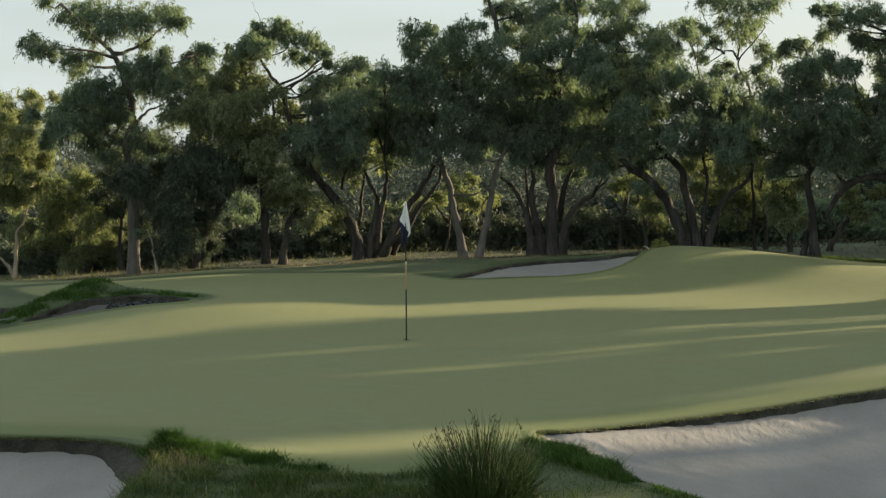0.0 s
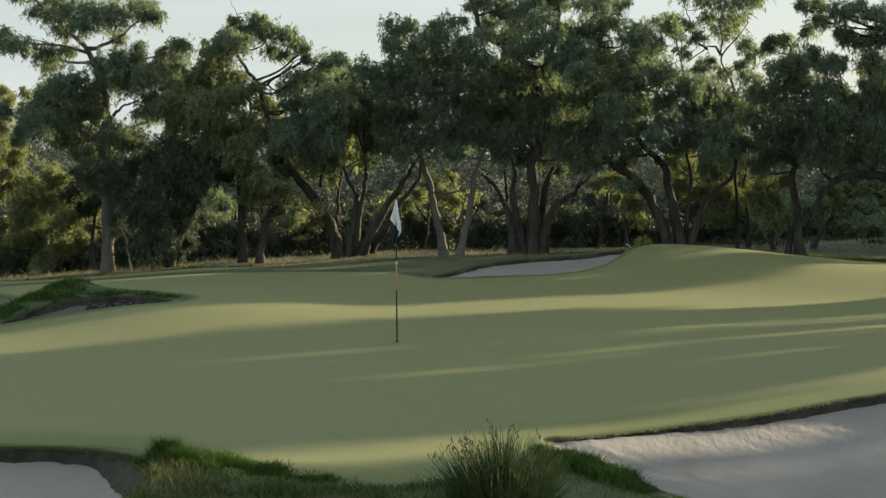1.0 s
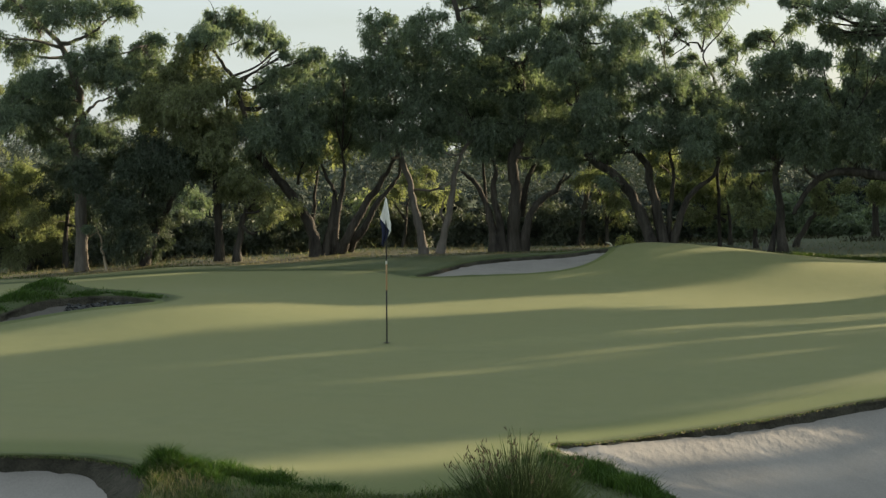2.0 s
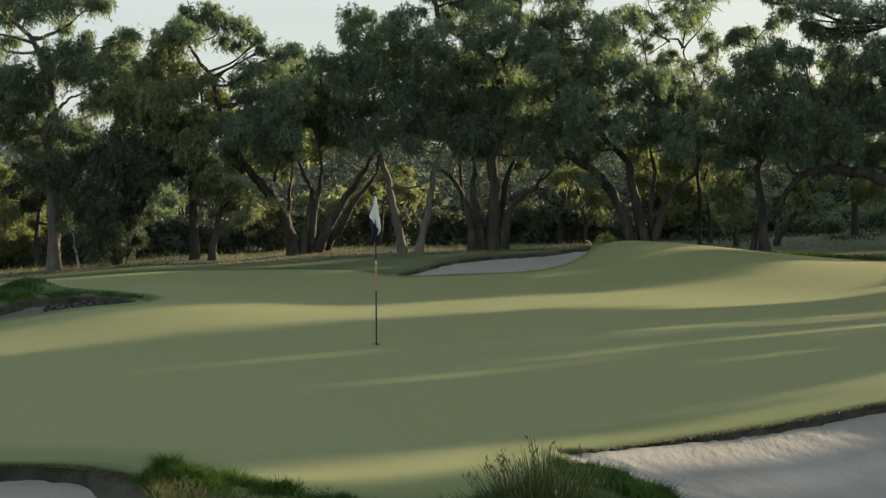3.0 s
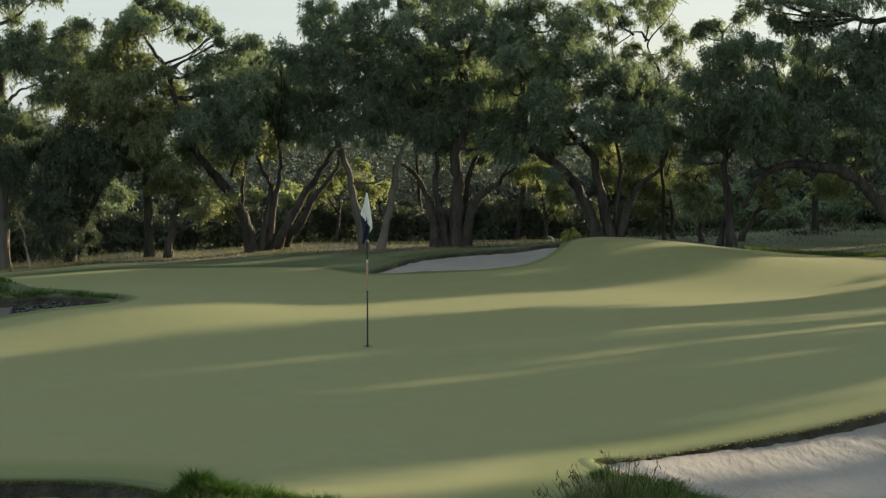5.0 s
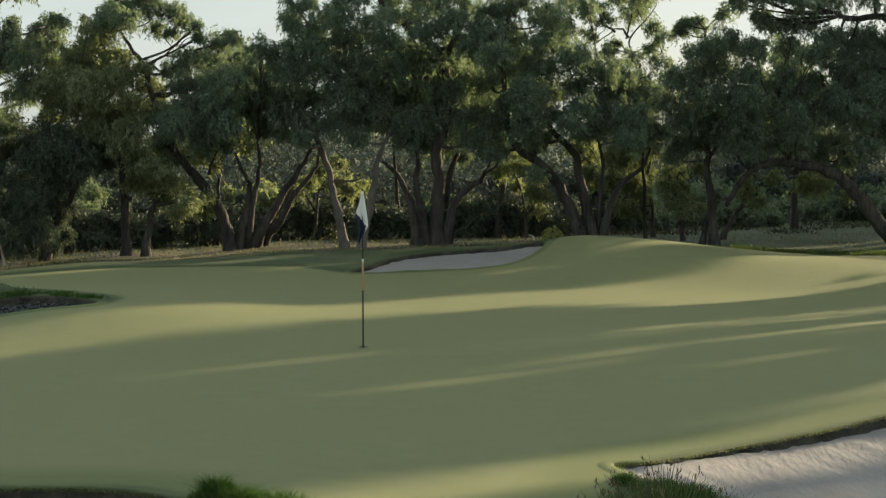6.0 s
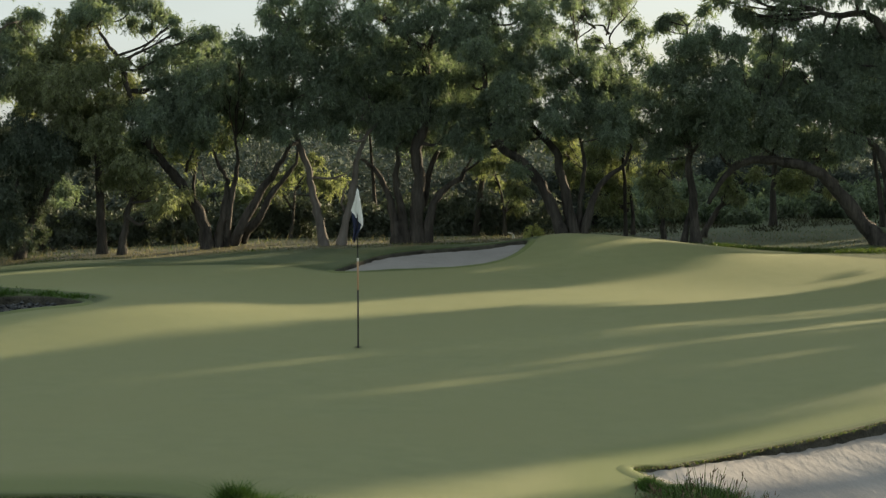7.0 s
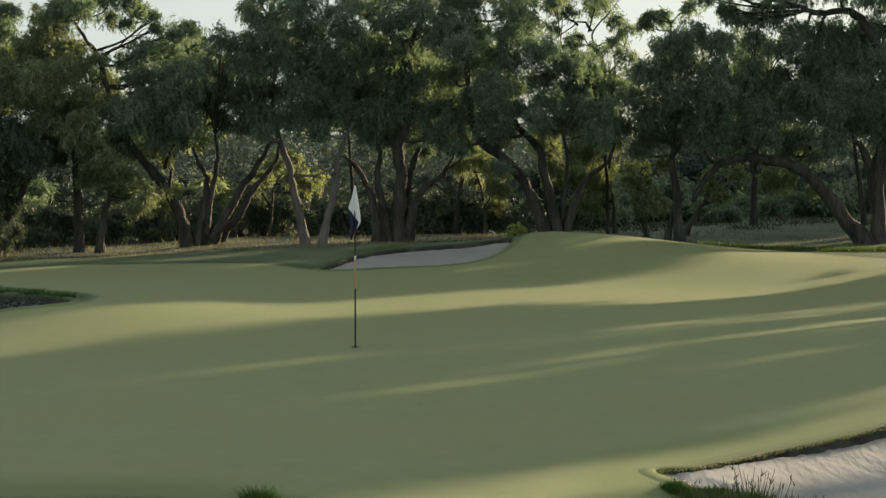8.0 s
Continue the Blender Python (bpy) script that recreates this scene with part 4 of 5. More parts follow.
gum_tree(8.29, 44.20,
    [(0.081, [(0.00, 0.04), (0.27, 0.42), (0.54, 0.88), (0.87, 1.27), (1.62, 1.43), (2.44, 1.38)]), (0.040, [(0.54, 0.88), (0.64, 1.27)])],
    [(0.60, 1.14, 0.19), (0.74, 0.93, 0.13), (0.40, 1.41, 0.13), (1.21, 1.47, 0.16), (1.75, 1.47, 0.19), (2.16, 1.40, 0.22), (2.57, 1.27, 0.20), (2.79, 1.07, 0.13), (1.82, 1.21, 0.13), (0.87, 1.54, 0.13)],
    'leaning gum with sunlit leaves hanging under the arching limb', LEAF_SUN_TINT)
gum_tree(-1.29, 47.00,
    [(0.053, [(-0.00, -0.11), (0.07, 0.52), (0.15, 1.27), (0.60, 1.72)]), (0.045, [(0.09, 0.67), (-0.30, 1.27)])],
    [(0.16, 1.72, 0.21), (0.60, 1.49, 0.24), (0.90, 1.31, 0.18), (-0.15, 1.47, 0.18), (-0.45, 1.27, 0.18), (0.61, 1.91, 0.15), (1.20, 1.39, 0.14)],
    'slight gum with yellow-green leaves behind the bare trunks', LEAF_SUN_TINT)
gum_tree(-7.38, 50.00,
    [(0.057, [(-0.00, 0.19), (0.05, 0.79), (0.01, 1.59)]), (0.049, [(0.05, 0.79), (0.33, 1.27)])],
    [(-0.07, 1.88, 0.23), (0.34, 1.66, 0.23), (-0.23, 1.34, 0.23), (0.25, 1.18, 0.26), (0.00, 0.79, 0.23), (0.49, 0.92, 0.18), (-0.40, 0.79, 0.20), (0.24, 0.55, 0.20)],
    'low gum with dull grey-green leaves in the haze', LEAF)
gum_tree(-8.19, 43.10,
    [(0.042, [(0.07, 0.04), (-0.04, 0.39), (-0.13, 0.81), (-0.20, 1.04)])],
    [(-0.20, 1.04, 0.08)],
    'pale dead sapling leaning beside a grey trunk', bark=BARK_PALE)


# ---- trees further along and behind ----
def wild_tree(seed, x, y, high, wide, label, leaf=None, leaf_size=1.0, thick=1.0, stems=2, low=0.3, bark=None, group="trees behind the green", puff=1.0, fill=1.0):
    """A eucalyptus grown at random: leaning stems and clumps over a crown of that height and width."""
    rng = np.random.default_rng(seed)
    lines_, clumps = [], []
    for k in range(stems):
        lean = rng.uniform(-0.35, 0.35) * wide
        lines_.append((0.022 * high * rng.uniform(0.7, 1.1), [(0.05 * k, -0.05), (0.05 * k + lean * 0.25, high * 0.25), (lean * 0.6, high * 0.5), (lean * rng.uniform(0.8, 1.2), high * 0.85)]))
    count = int((14 + 3 * wide) * fill)
    for _ in range(count):
        h = rng.uniform(low, 1.0)
        half = wide * 0.5 * math.sqrt(max(0.08, 1 - ((h - 0.6) / 0.5) ** 2))
        clumps.append((rng.uniform(-1, 1) * half, h * high, (rng.uniform(0.09, 0.16) * high * 0.6 + 0.12) * puff))
    return gum_tree(x, y, lines_, clumps, label, leaf, bark, leaf_size, thick, wide * 0.4, group)


second_row = [(-3.8, 48.2, 4.0, 2.6), (0.9, 48.5, 4.6, 3.0), (3.3, 47.4, 4.8, 3.0), (13.5, 46.6, 4.4, 3.0), (11.0, 47.8, 4.6, 2.2)]
for i, (x, y, high, wide) in enumerate(second_row):
    wild_tree(300 + i, x, y, high, wide, "eucalyptus with grey-green crown in the second row", LEAF if i % 3 else LEAF_SUN_TINT, 1.4, 0.55, 1, 0.6)

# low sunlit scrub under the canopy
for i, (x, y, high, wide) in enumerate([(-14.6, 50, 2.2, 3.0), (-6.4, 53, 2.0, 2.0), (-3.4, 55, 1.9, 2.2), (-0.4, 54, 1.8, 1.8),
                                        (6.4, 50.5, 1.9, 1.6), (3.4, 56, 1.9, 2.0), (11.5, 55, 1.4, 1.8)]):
    wild_tree(500 + i, x, y, high, wide, "low scrubby gum with sunlit yellow-green leaves", LEAF_SUN_TINT if i in (0, 2) else LEAF_FAR, 1.6, 0.5, 3, 0.08, group="scrub under the trees")

# low dark shrubs along the bank at the back
for i, (x, y, high, wide) in enumerate([(7.4, 50.5, 0.8, 1.6), (9.3, 52.5, 0.9, 2.0), (11.2, 53.5, 0.7, 1.8), (13.0, 55, 0.9, 2.2), (15.2, 55, 0.8, 2.0), (10.2, 49.5, 0.45, 1.3), (13.6, 51.0, 0.5, 1.5), (8.6, 54.5, 1.1, 2.4), (12.0, 56.5, 1.2, 2.6), (15.8, 52.5, 0.7, 2.0), (11.9, 51.2, 0.4, 1.2)]):
    wild_tree(560 + i, x, y, high, wide, "low dark green shrub on the grassy bank", LEAF, 1.5, 1.3, 3, 0.05, group="shrubs on the bank", puff=1.6)

# low trees added out of view past the arching tree, to shade the bank
for i, (x, y, high, wide) in enumerate([(16.9, 50.4, 2.3, 2.0), (17.9, 52.4, 2.5, 2.2), (18.6, 54.6, 2.4, 2.2)]):
    wild_tree(580 + i, x, y, high, wide, "low unseen bushy gum added to shade the grassy bank", LEAF, 1.6, 0.9, 2, 0.08, group="shrubs on the bank", puff=1.4)

# dark scrub on the fall of the ground behind the trunks
for i, (x, y, high, wide) in enumerate([(-14.6, 47.8, 1.0, 2.2), (-12.9, 48.6, 0.9, 2.2), (-11.0, 49.2, 1.0, 2.4), (-9.2, 48.0, 0.8, 2.0), (-7.4, 48.4, 1.0, 2.2), (-5.6, 49.0, 0.9, 2.0), (-3.6, 48.6, 0.9, 2.2),
                                        (-1.6, 49.2, 1.0, 2.2), (0.4, 48.4, 0.8, 2.0), (2.4, 49.0, 1.0, 2.2), (4.3, 48.2, 0.9, 2.0)]):
    wild_tree(590 + i, x, y, high, wide, "low dull green scrub behind the row of trunks", LEAF_SCRUB, 1.25, 0.75, 2, 0.05, group="scrub under the trees", puff=1.6)

# unseen tree line, placed with gaps that let the low sun through in bands
side_row = [(19.37, 48.19, 9, 0.5, 0.6, 0.7), (20.47, 43.25, 12, 1.0, 0.34, 0.6), (20.55, 42.31, 12, 0.95, 0.06, 0.65), (21.33, 40.4, 12, 0.3, 0.06, 0.2),
            (21.65, 39.96, 12, 0.5, 0.36, 0.4), (22.41, 38.9, 12, 1.0, 0.06, 0.6), (22.77, 37.56, 12, 1.4, 0.06, 0.65),
            (23.46, 36.6, 12, 1.0, 0.42, 0.6), (25.55, 34.85, 12, 1.0, 0.53, 0.5), (21.73, 41.15, 7.2, 0.35, 0.68, 0.2), (25.31, 33.22, 12, 1.4, 0.05, 0.65), (26.43, 30.82, 12, 1.8, 0.05, 0.8),
            (28.36, 29.01, 12, 2, 0.05, 0.8), (29.61, 26.45, 12, 1.9, 0.05, 0.8), (31.54, 24.64, 12, 2, 0.05, 0.8), (33.07, 22.54, 12, 2.2, 0.05, 0.8)]
back_row = [(22.21, 49.39, 8, 0.3, 0.48, 0.6), (21.38, 52.24, 6, 1.5, 0.03, 1.2), (20.6, 54.15, 4.2, 1.7, 0, 1.3), (19.72, 56.23, 4.4, 2.0, 0, 1.3),
            (21.42, 60.68, 4.4, 2.0, 0, 1.3), (21.57, 63.88, 4.2, 2.0, 0, 1.3), (21.86, 40.94, 7.0, 0.3, 0.72, 0.22)]
for i, (x, y, high, wide, low, puff) in enumerate(side_row + back_row):
    wild_tree(700 + i, x, y, high, wide, "tall unseen eucalyptus in the tree line beside the green, placed to shade it", LEAF, 4.2, 1.9, 2, low, puff=puff, fill=1.6)

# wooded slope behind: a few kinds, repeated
kinds = [wild_tree(900 + i, -40 + 12 * i, 92, 4.6 + 0.5 * i, 4.6 + 0.4 * i, "haze-tinted grey-green eucalyptus on the slope behind", LEAF_FAR, 2.3, 0.42, 2, 0.05, group="trees on the slope") for i in range(4)]
rng = np.random.default_rng(41)
for i in range(100):
    y = 56 + 100 * rng.uniform(0, 1) ** 1.6
    x = (rng.uniform(-1, 1) * 0.44 + 0.02) * y
    kind = kinds[i % 4]
    s = rng.uniform(0.5, 1.0) * (0.6 if y < 75 else 1.0)
    one = copy_thing(kind, pose(x, y, float(land(x, y)) - 0.1, 0, 0, rng.uniform(0, 360)))
    one.scale = (s * 1.15, s * 1.15, s)


for i in range(34):
    x, y = -19 + 1.25 * i + rng.uniform(-0.5, 0.5), 56 + rng.uniform(0, 7)
    s = rng.uniform(0.38, 0.55)
    one = copy_thing(kinds[(i * 3) % 4], pose(x, y, float(land(x, y)) - 0.4, 0, 0, rng.uniform(0, 360)))
    one.scale = (s * 1.4, s * 1.4, s)


def far_woods():
    """Woods on the far slopes: crowns of many leaf sprays."""
    rng = np.random.default_rng(77)
    lv, lf, count = [], [], 0
    for _ in range(820):
        y = 160 + 620 * rng.uniform(0, 1) ** 1.3
        x = rng.uniform(-1, 1) * 0.45 * y
        r = rng.uniform(1.8, 3.2) * (1 + y / 600)
        c = np.array((x, y, float(land(x, y)) + r * 0.9))
        v, f = leaves(rng, tufts_in(rng, c, r, 26, 0.9), 0.45, 9, 0.85, 0.45, 0.3)
        lv.append(v)
        lf.append(f + count)
        count += len(v)
    return tagged(mesh_object("far_woods", np.concatenate(lv), np.concatenate(lf), LEAF_FAR, smooth=False), "haze-tinted wooded hillside in the distance", "woods", kind="stuff")


far_woods()


# ---- the flag ----
def flagstick(x, y):
    root = tagged(new("flagstick"), "black golf flagstick with gold bands and drooping white and navy flag", "golf flag")
    root.location = (x, y, float(land(x, y)))
    black, gold, white, navy = plain("black_paint", (0.010, 0.010, 0.010), 0.6), plain("gold_band", (0.36, 0.22, 0.11), 0.5), plain("white_cloth", (0.78, 0.78, 0.76), 0.9), plain("navy_cloth", (0.012, 0.018, 0.05), 0.9)
    pale = plain("pale_band", (0.6, 0.58, 0.5), 0.5)

    def length(name, z0, z1, r, mat, label=""):
        v, f = [], []
        tube(v, f, [(0, 0, z0), (0, 0, (z0 + z1) / 2), (0, 0, z1)], [r] * 3, 12)
        mesh_object(name, v, f, mat, root, label=label)

    length("lower_pole", -0.12, 0.77, 0.0115, black)
    length("striped_band", 0.77, 1.15, 0.0135, gold, "faded gold and pink striped band")
    length("white_collar", 1.15, 1.195, 0.0145, pale, "white collar")
    length("upper_pole", 1.195, 2.12, 0.009, black)
    length("finial", 2.12, 2.145, 0.013, black)
    # hanging cloth: folds fall from the top of the pole
    zs = np.linspace(2.12, 1.43, 37)
    left = np.interp(zs, [1.39, 1.48, 1.60, 1.72, 1.83, 1.95, 2.11], [-0.075, -0.062, -0.055, -0.075, -0.088, -0.045, -0.006])
    right = np.interp(zs, [1.39, 1.44, 1.50, 1.58, 1.66, 1.75, 1.95, 2.11], [-0.068, -0.04, -0.02, 0.025, 0.072, 0.07, 0.04, 0.012])
    verts, faces, across = [], [], 19
    for z, a, b in zip(zs, left, right):
        for k in range(across):
            u = k / (across - 1)
            fold = 0.035 * math.sin(u * 9.5 + z * 2.2) * (0.25 + 1.1 * (2.11 - z)) + 0.02 * math.sin(u * 4 + z * 7)
            verts.append((a + (b - a) * u, -0.02 + fold * 0.8, z - 0.03 * u))
    for r in range(len(zs) - 1):
        for k in range(across - 1):
            i = r * across + k
            faces.append((i, i + 1, i + across + 1, i + across))
    cloth = mesh_object("flag_cloth", verts, faces, white, root, label="limp cloth, white above and navy below")
    cloth.data.materials.append(navy)
    index = []
    for f in faces:
        cx, cz = sum(verts[i][0] for i in f) / 4, sum(verts[i][2] for i in f) / 4
        index.append(1 if cz < 1.70 - 1.35 * cx and cx < 0.045 - (1.64 - cz) * 0.25 * (cz < 1.64) else 0)
    cloth.data.polygons.foreach_set("material_index", index)
    thick = cloth.modifiers.new("thickness", "SOLIDIFY")
    thick.thickness = 0.003
    # flat black disc on the turf, standing in for the shade inside the hole
    bm = bmesh.new()
    bmesh.ops.create_circle(bm, cap_ends=True, segments=28, radius=0.054)
    bmesh.ops.translate(bm, verts=bm.verts, vec=(0, 0, 0.012))
    me = bpy.data.meshes.new("cup")
    bm.to_mesh(me)
    bm.free()
    me.materials.append(plain("cup_shade_black", (0.01, 0.01, 0.01), 0.9))
    hole = new("cup", me)
    hole.parent = root
    hole["label"] = "flat black disc standing for the shaded hole in the turf"
    return root


flagstick(-0.55, 26.79)


# ---- foreground rush tussock ----
def rush_tussock(x, y, tall, spread, count, seed):
    rng = np.random.default_rng(seed)
    root = tagged(new("rush_tussock"), "dense green rush tussock with brown seed heads in the rough", "grass tussock")
    root.location = (x, y, float(land(x, y)))
    stem_v, stem_f, head_v, head_f = [], [], [], []
    for _ in range(count):
        a, out = rng.uniform(0, 2 * math.pi), rng.uniform(0, 1) ** 0.6
        b = Vector((math.cos(a), math.sin(a), 0))
        foot = b * out * spread * 0.6
        h = tall * (rng.uniform(0.4, 0.82) if rng.uniform() < 0.8 else rng.uniform(0.78, 1.04)) * (1 - 0.3 * out)
        tip = foot + b * spread * (0.03 + 0.27 * out) * rng.uniform(0.5, 1.2) + Vector((rng.normal(0, 0.06), rng.normal(0, 0.06), h))
        mid = foot.lerp(tip, 0.5) + Vector((0, 0, h * 0.12)) - b * 0.04
        line = bent([tuple(foot), tuple(mid), tuple(tip)], 3)
        tube(stem_v, stem_f, line, np.linspace(0.0042, 0.0016, len(line)), 3)
        if rng.uniform() < 0.015 or (h > 0.85 * tall * (1 - 0.3 * out) and rng.uniform() < 0.22):
            for _ in range(4):
                s = tip + Vector(rng.normal(0, 0.012, 3)) - Vector((0, 0, rng.uniform(0, 0.06)))
                tube(head_v, head_f, [s, s + Vector((rng.normal(0, 0.012), rng.normal(0, 0.012), 0.028))], [0.004, 0.0015], 4)
    for _ in range(count // 2):
        a, out = rng.uniform(0, 2 * math.pi), rng.uniform(0.3, 1)
        b = Vector((math.cos(a), math.sin(a), 0))
        foot, h = b * out * spread * 0.5, tall * rng.uniform(0.2, 0.5)
        tip = foot + b * spread * rng.uniform(0.1, 0.45) + Vector((rng.normal(0, 0.06), rng.normal(0, 0.06), h))
        line = bent([tuple(foot), tuple(foot.lerp(tip, 0.5) + Vector((0, 0, h * 0.2))), tuple(tip)], 3)
        tube(stem_v, stem_f, line, np.linspace(0.005, 0.0016, len(line)), 3)
    mesh_object("stem_clump", stem_v, stem_f, RUSH, root)
    tagged(mesh_object("seed_spray", head_v, head_f, plain("brown_seed", (0.07, 0.05, 0.025), 0.9), root), "brown seed heads", kind="stuff")
    return root


rush_tussock(1.18, 14.70, 0.88, 0.62, 1350, 5)

# ---- rough grass ----
rng = np.random.default_rng(12)
n = 56000
x, y = rng.uniform(-2.3, 3.4, n), rng.uniform(13.2, 17.6, n)
clump = np.array([noise.noise(Vector((a * 2.2, b * 2.2, 7))) for a, b in zip(x, y)])
free = (margin(GREEN, x, y) < -0.12) & ~inside(BUNKERS["left"], x, y) & ~inside(BUNKERS["right"], x, y) & (clump + rng.normal(0, 0.25, n) > -0.18 + 0.8 * steps(x, 1.0, 1.8))
x, y, clump = x[free], y[free], clump[free]
grass("rough_grass", 21, x, y, (0.085 + 0.16 * np.clip(clump, -0.2, 0.6))[:, None], 0.006, BLADE, "uneven green rough grass between the bunkers", 0.7)
tall = rng.uniform(0, 1, len(x)) < 0.05
grass("dry_stalks", 22, x[tall], y[tall], 0.17, 0.004, BLADE_DRY, "thin dry grass stalks in the rough", 0.5)

# short turf blades under the longer ones
n = 46000
x, y = rng.uniform(-2.1, 3.4, n), rng.uniform(13.4, 18.3, n)
free = (margin(GREEN, x, y) < -0.04) & ~inside(BUNKERS["left"], x, y) & ~inside(BUNKERS["right"], x, y)
x, y = x[free], y[free]
patch = np.array([noise.noise(Vector((a * 1.3, b * 1.3, 11))) for a, b in zip(x, y)]) + rng.normal(0, 0.2, len(x))
mown = x + rng.normal(0, 0.2, len(x)) > 1.35
short = ~mown & (patch < 0.3)
grass("short_rough_grass", 27, x[short], y[short], 0.05, 0.006, BLADE, "short mottled rough grass at the front of the green", 0.8)
grass("pale_short_turf", 30, x[mown], y[mown], 0.035, 0.006, PALE_BLADE, "pale short turf beside the sand bunker", 0.9)
grass("faded_rough_grass", 28, x[patch > 0.4], y[patch > 0.4], 0.045, 0.005, BLADE_DRY, "short faded grass in the rough", 0.9)

# shaggy tuft and the ridge that falls away from it
n = 4200
x, y = -1.93 + rng.normal(0, 0.12, n), 16.74 + rng.normal(0, 0.12, n)
high = 0.07 + 0.18 * np.exp(-((x + 1.95) ** 2 + (y - 16.76) ** 2) / 0.018)
grass("long_grass_tuft", 23, x, y, high[:, None], 0.0065, LUSH, "long shaggy green grass at the bunker's corner", 0.4)
n = 7000
s = rng.uniform(0, 1, n) ** 1.4
x, y = -1.85 + s * 1.5 + rng.normal(0, 0.06, n), 16.68 - s * 0.5 + rng.normal(0, 0.13, n)
lump = np.array([noise.noise(Vector((a * 4, b * 4, 17))) for a, b in zip(x, y)])
keep = lump + rng.normal(0, 0.2, n) > -0.25
high = np.clip(0.125 - 0.09 * s + 0.10 * lump, 0.03, 0.2)
grass("grass_ridge", 26, x[keep], y[keep], high[keep][:, None], 0.006, LUSH, "ridge of shaggy grass at the front of the green", 0.6)
n = 600
x, y = -1.75 + rng.normal(0, 0.28, n), 16.2 + rng.normal(0, 0.35, n)
free = ~inside(BUNKERS["left"], x, y) & (margin(GREEN, x, y) < -0.1)
grass("dry_stalks", 29, x[free], y[free], 0.15, 0.004, BLADE_DRY, "grey dry stalks beside the left sand", 0.5)

n = 20000
s = rng.uniform(0, 1, n)
x, y = np.interp(s, [0, 0.35, 0.8, 1], [1.46, 1.90, 2.70, 3.55]) + rng.normal(0, 1, n) * (0.03 + 0.06 * np.minimum(1, s * 3)), np.interp(s, [0, 0.35, 0.8, 1], [18.0, 17.15, 15.8, 14.5]) + rng.normal(0, 0.10, n)
out = ~inside(BUNKERS["right"], x + 0.02, y)
lump = np.array([noise.noise(Vector((a * 3, b * 3, 23))) for a, b in zip(x, y)])
high = 0.05 + 0.11 * np.minimum(1, s * 2.4) - 0.10 * steps(s, 0.5, 0.72) + 0.08 * lump
grass("bank_grass", 24, x[out], y[out], np.clip(high, 0.025, 0.25)[out][:, None], 0.007, LUSH, "thick dark grass along the sand's edge", 0.45)

n = 9000
s = rng.uniform(0, 1, n)
y = 27.6 + 4.0 * s + rng.normal(0, 0.2, n)
x = -7.12 + 0.18 * (y - 28.2) + rng.normal(0, 0.26, n)
out = ~inside(BUNKERS["pocket"], x, y) & (margin(GREEN, x, y) < -0.3)
lump = np.array([noise.noise(Vector((a * 2.2, b * 2.2, 37))) for a, b in zip(x, y)])
grass("tongue_grass", 25, x[out], y[out], np.clip(0.075 + 0.12 * lump, 0.02, 0.16)[out][:, None], 0.010, LUSH, "thick green grass on the tongue between sand pockets", 0.4)

# grass over the pocket's back edge
rng = np.random.default_rng(38)
o = BUNKERS["pocket"]
o = o[(o[:, 1] > 28.6) & (o[:, 0] < -4.6)]
n = 7000
p = o[rng.integers(0, len(o), n)]
away = p - np.array((-5.8, 29.3))
p = p + away / np.linalg.norm(away, axis=1)[:, None] * np.abs(rng.normal(0, 0.16, (n, 1))) + rng.normal(0, 0.03, (n, 2))
out = ~inside(o, p[:, 0], p[:, 1]) & (p[:, 1] > 29.6)
p = p[out]
lump = np.array([noise.noise(Vector((a * 2.5, b * 2.5, 31))) for a, b in p])
grass("pocket_edge_grass", 39, p[:, 0], p[:, 1], np.clip(0.06 + 0.08 * lump, 0.025, 0.12)[:, None], 0.010, LUSH, "shaggy green grass over the sand pocket's edge", 0.6)

# turf fringe over the sand edges
for key, seed, count, mat in (("right", 31, 3200, BLADE), ("left", 32, 4200, BLADE), ("right", 33, 1300, BLADE_DRY), ("left", 34, 1500, BLADE_DRY)):
    rng = np.random.default_rng(seed)
    o = BUNKERS[key]
    o = o[(o[:, 1] > 15.4) & (o[:, 0] < 7) & (o[:, 0] > -6)]
    p = o[rng.integers(0, len(o), count)] + rng.normal(0, 0.035, (count, 2))
    grass("turf_fringe", seed, p[:, 0], p[:, 1], 0.027, 0.005, mat, "short turf fringe over the bunker edge", 0.9)

# dry grass under the trees
rng = np.random.default_rng(51)
n = 18000
x, y = rng.uniform(-14, 16, n), 40.9 + rng.uniform(0, 1, n) ** 1.5 * 5.0
keep = np.array([noise.noise(Vector((a * 0.7, b * 0.7, 2))) for a, b in zip(x, y)]) + rng.normal(0, 0.2, n) > -0.1
high = 0.035 + 0.08 * rng.uniform(0, 1, len(x)) ** 3
grass("dry_grass", 52, x[keep], y[keep], high[keep][:, None], 0.010, BLADE_DRY, "pale dry grass under the trees", 0.5)
grass("green_grass_tufts", 53, x[~keep], y[~keep], 0.055, 0.012, BLADE, "patchy green grass under the trees", 0.5)

# taller straw tufts along the crest under the trees
n = 5000
x, y = rng.uniform(-15, 6, n), rng.uniform(43.0, 47.0, n)
tuft = np.array([noise.noise(Vector((a * 1.6, b * 1.6, 13))) for a, b in zip(x, y)])
keep = tuft + rng.normal(0, 0.12, n) > 0.08
high = 0.05 + 0.2 * rng.uniform(0, 1, n) ** 2
grass("straw_tufts", 57, x[keep], y[keep], high[keep][:, None], 0.011, BLADE_DRY, "taller straw-coloured grass tufts under the trees", 0.5)

# longer grass along the green's edge beside the arching tree
n = 5000
x, y = rng.uniform(7.6, 14, n), 40.45 + rng.normal(0, 0.16, n)
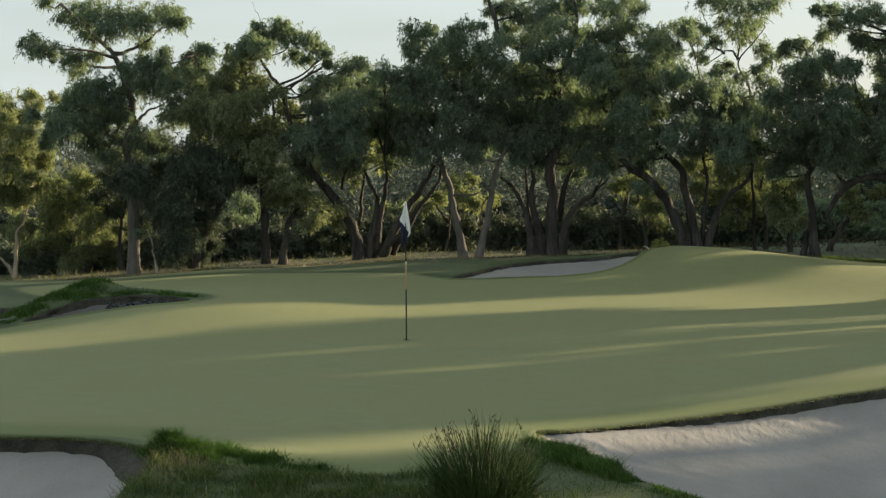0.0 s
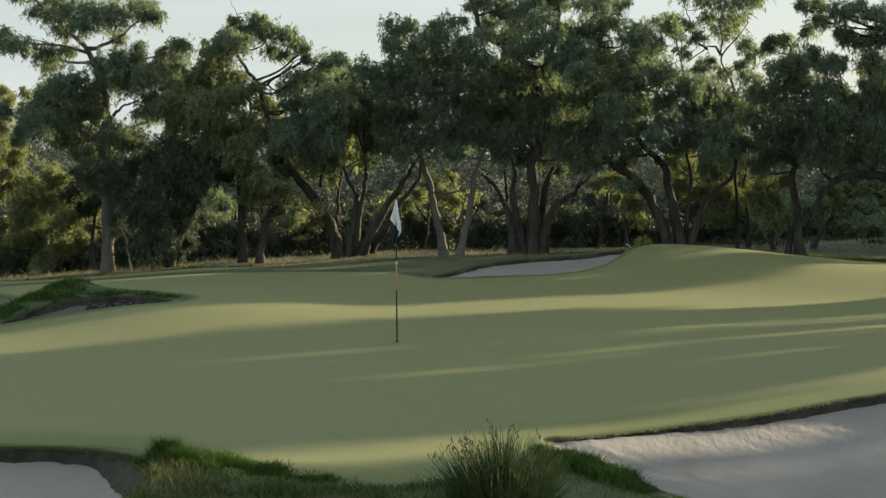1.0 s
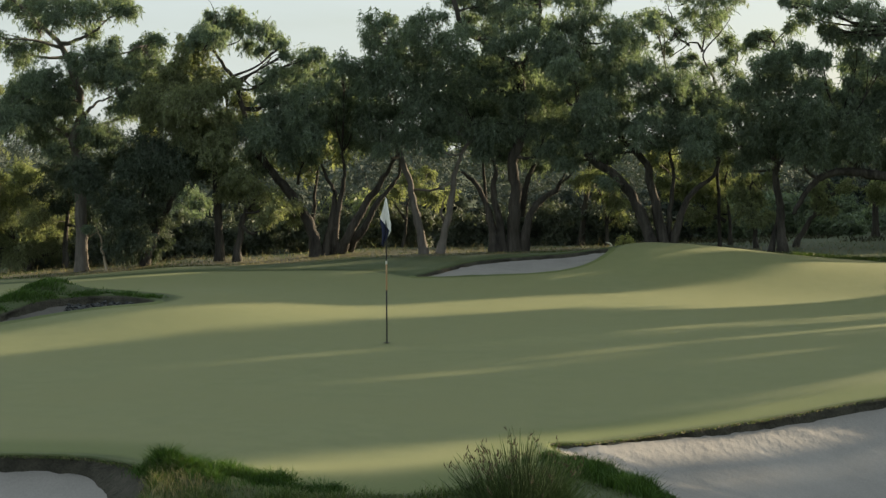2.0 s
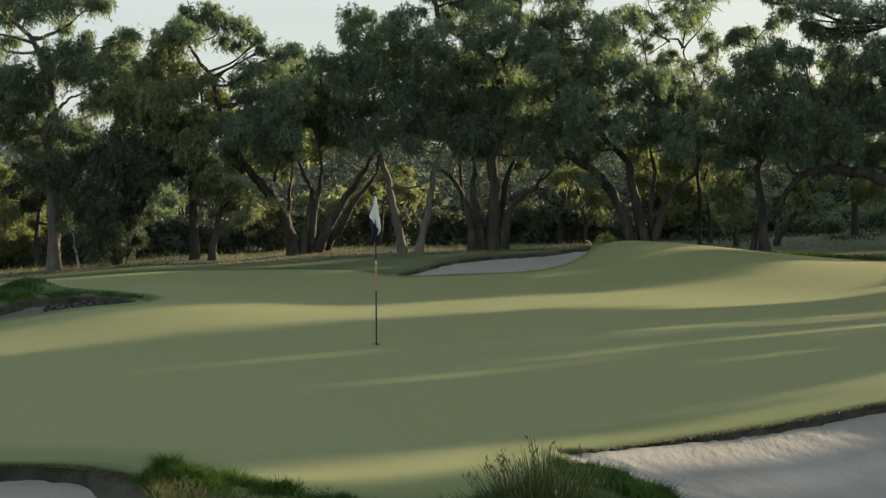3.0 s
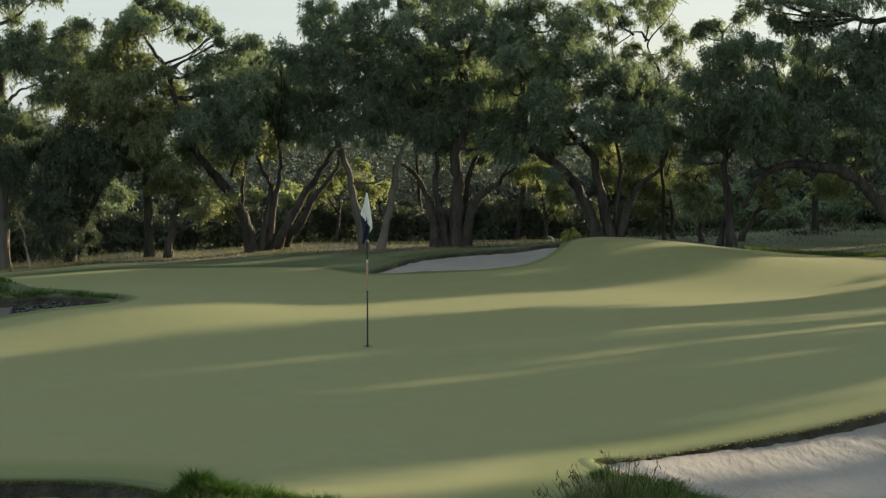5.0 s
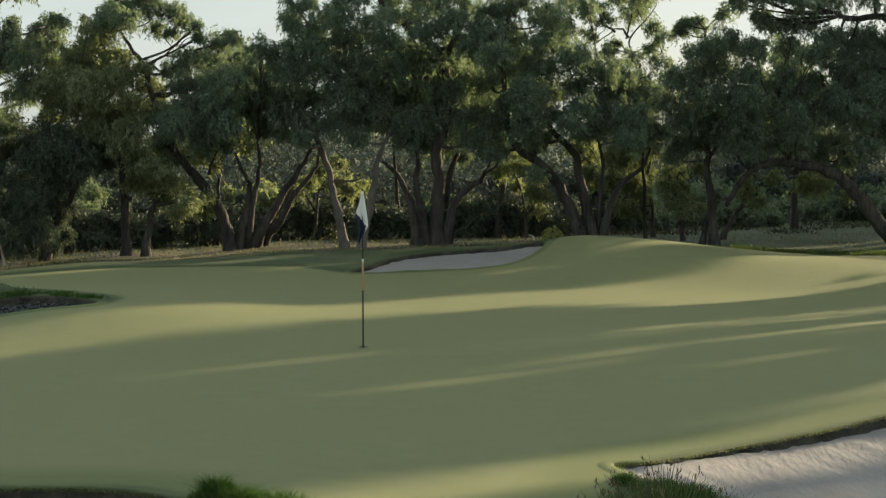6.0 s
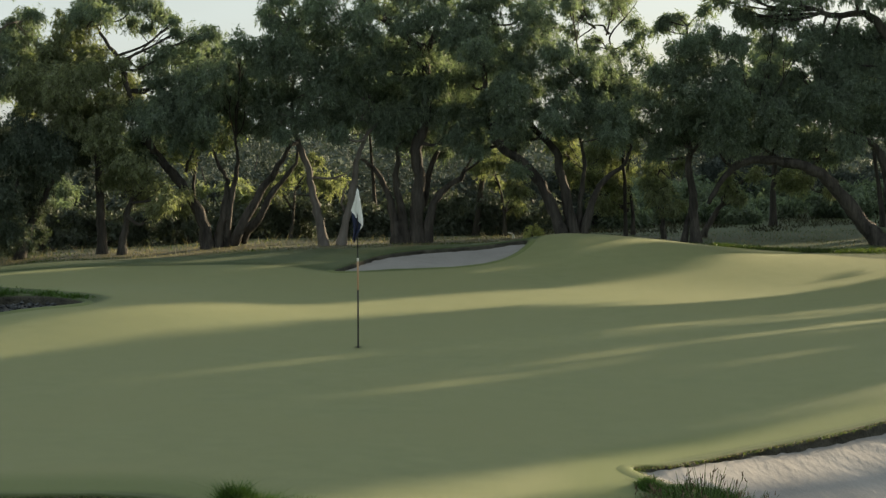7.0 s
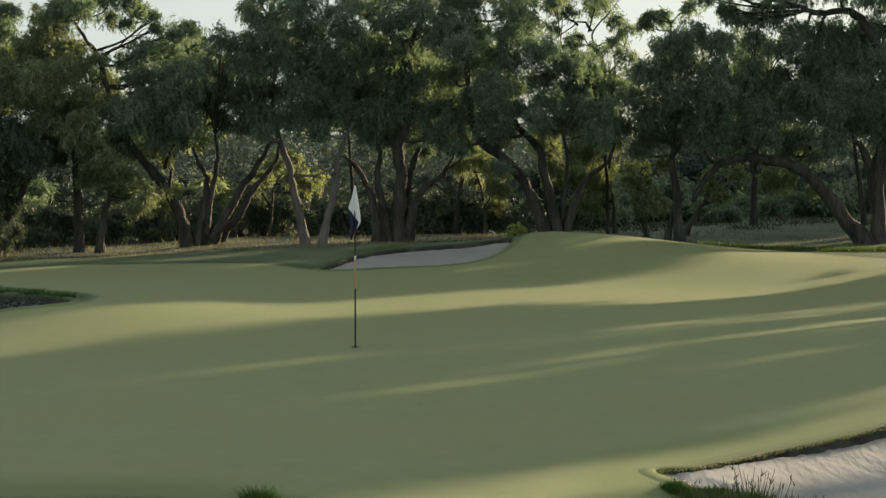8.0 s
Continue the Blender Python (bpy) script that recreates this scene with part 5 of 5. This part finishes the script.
grass("edge_grass", 56, x, y, 0.10, 0.012, BLADE, "bright longer grass along the edge of the green", 0.5)

# rough bank behind the mound
n = 17000
x, y = rng.uniform(4, 18, n), rng.uniform(45.5, 58, n)
keep = np.array([noise.noise(Vector((a * 0.6, b * 0.6, 4))) for a, b in zip(x, y)]) + rng.normal(0, 0.15, n) > 0.0
high = 0.05 + 0.16 * rng.uniform(0, 1, n) ** 2
grass("bank_scrub", 54, x[keep], y[keep], high[keep][:, None], 0.026, BANK, "dull dry tussocks on the bank behind the mound", 1.1)

# sunlit-yellow shrub and a pale bent shape of unknown kind beside the far bunker
wild_tree(61, 4.1, 42.8, 0.36, 0.22, "small bright yellow-green shrub behind the mound", YELLOW_SUNLIT_LEAF, 0.6, 1.3, 3, 0.1, group="scrub under the trees", puff=0.5, fill=0.7)
v, f = [], []
tube(v, f, bent([(0.07, 0, 0), (0.06, 0, 0.07), (0.02, 0, 0.12), (-0.07, 0, 0.14)], 4), np.linspace(0.035, 0.012, 13), 8)
stub = tagged(mesh_object("pale_bent_stub", v, f, plain("pale_stub_colour", (0.82, 0.79, 0.68), 0.8)), "small pale bent stub in the grass", "branch")
stub.location = (3.88, 44.9, float(land(3.88, 44.9)) - 0.01)

# crumbled earth where the left sand meets the rough
rng = np.random.default_rng(71)
v, f = [], []
for _ in range(150):
    s = rng.uniform(0, 1)
    x, y = np.interp(s, [0, 0.4, 1], [-2.5, -2.16, -2.07]) - abs(rng.normal(0, 0.06)), np.interp(s, [0, 0.4, 1], [17.0, 16.4, 15.3]) + rng.normal(0, 0.06)
    r, k = rng.uniform(0.003, 0.009), len(v)
    z = float(land(x, y)) - 0.21 + rng.uniform(0, 0.05)
    v += [(x + r * a, y + r * b, z + r * c) for a, b, c in ((1, 0, 0), (0, 1.1, 0.1), (-0.9, 0, 0), (0, -1, 0.1), (0.1, 0, 0.8), (0, 0, -0.8))]
    f += [(k + a, k + b, k + c) for a, b, c in ((0, 1, 4), (1, 2, 4), (2, 3, 4), (3, 0, 4), (1, 0, 5), (2, 1, 5), (3, 2, 5), (0, 3, 5))]
tagged(mesh_object("earth_crumbs", v, f, LIP, smooth=False), "crumbled dark earth at the edge of the sand", "earth", kind="stuff")

# broken dark earth and stones in the pocket beside the green
rng = np.random.default_rng(83)
o = BUNKERS["pocket"]
v, f = [], []
while len(v) < 6 * 900:
    x, y = rng.uniform(-6.05, -4.55), rng.uniform(29.0, 30.4)
    if margin(o, np.array([x]), np.array([y]))[0] < 0.03:
        continue
    r, k = rng.uniform(0.012, 0.05), len(v)
    near = min(1.0, margin(o, np.array([x]), np.array([y]))[0] / 0.5)
    z = float(land(x, y)) - 0.10 - 0.19 * near + 0.35 * r
    a = rng.uniform(0, 6.28)
    for da, out, up in ((0, 1, 0), (1.5, 1.1, 0.15), (3.1, 0.9, 0), (4.7, 1, 0.1), (0.6, 0.15, 0.75), (0, 0, -0.8)):
        v.append((x + r * out * math.cos(a + da), y + r * out * math.sin(a + da), z + r * up))
    f += [(k + a, k + b, k + c) for a, b, c in ((0, 1, 4), (1, 2, 4), (2, 3, 4), (3, 0, 4), (1, 0, 5), (2, 1, 5), (3, 2, 5), (0, 3, 5))]
SLATE = surface("dark_clod", (0.03, 0.034, 0.037), (0.09, 0.095, 0.095), 6.0, 40.0, 0.95, island=0.5)
tagged(mesh_object("rubble", v, f, SLATE, smooth=False), "dark broken earth and stones in the shaded pocket", "rubble", kind="stuff")
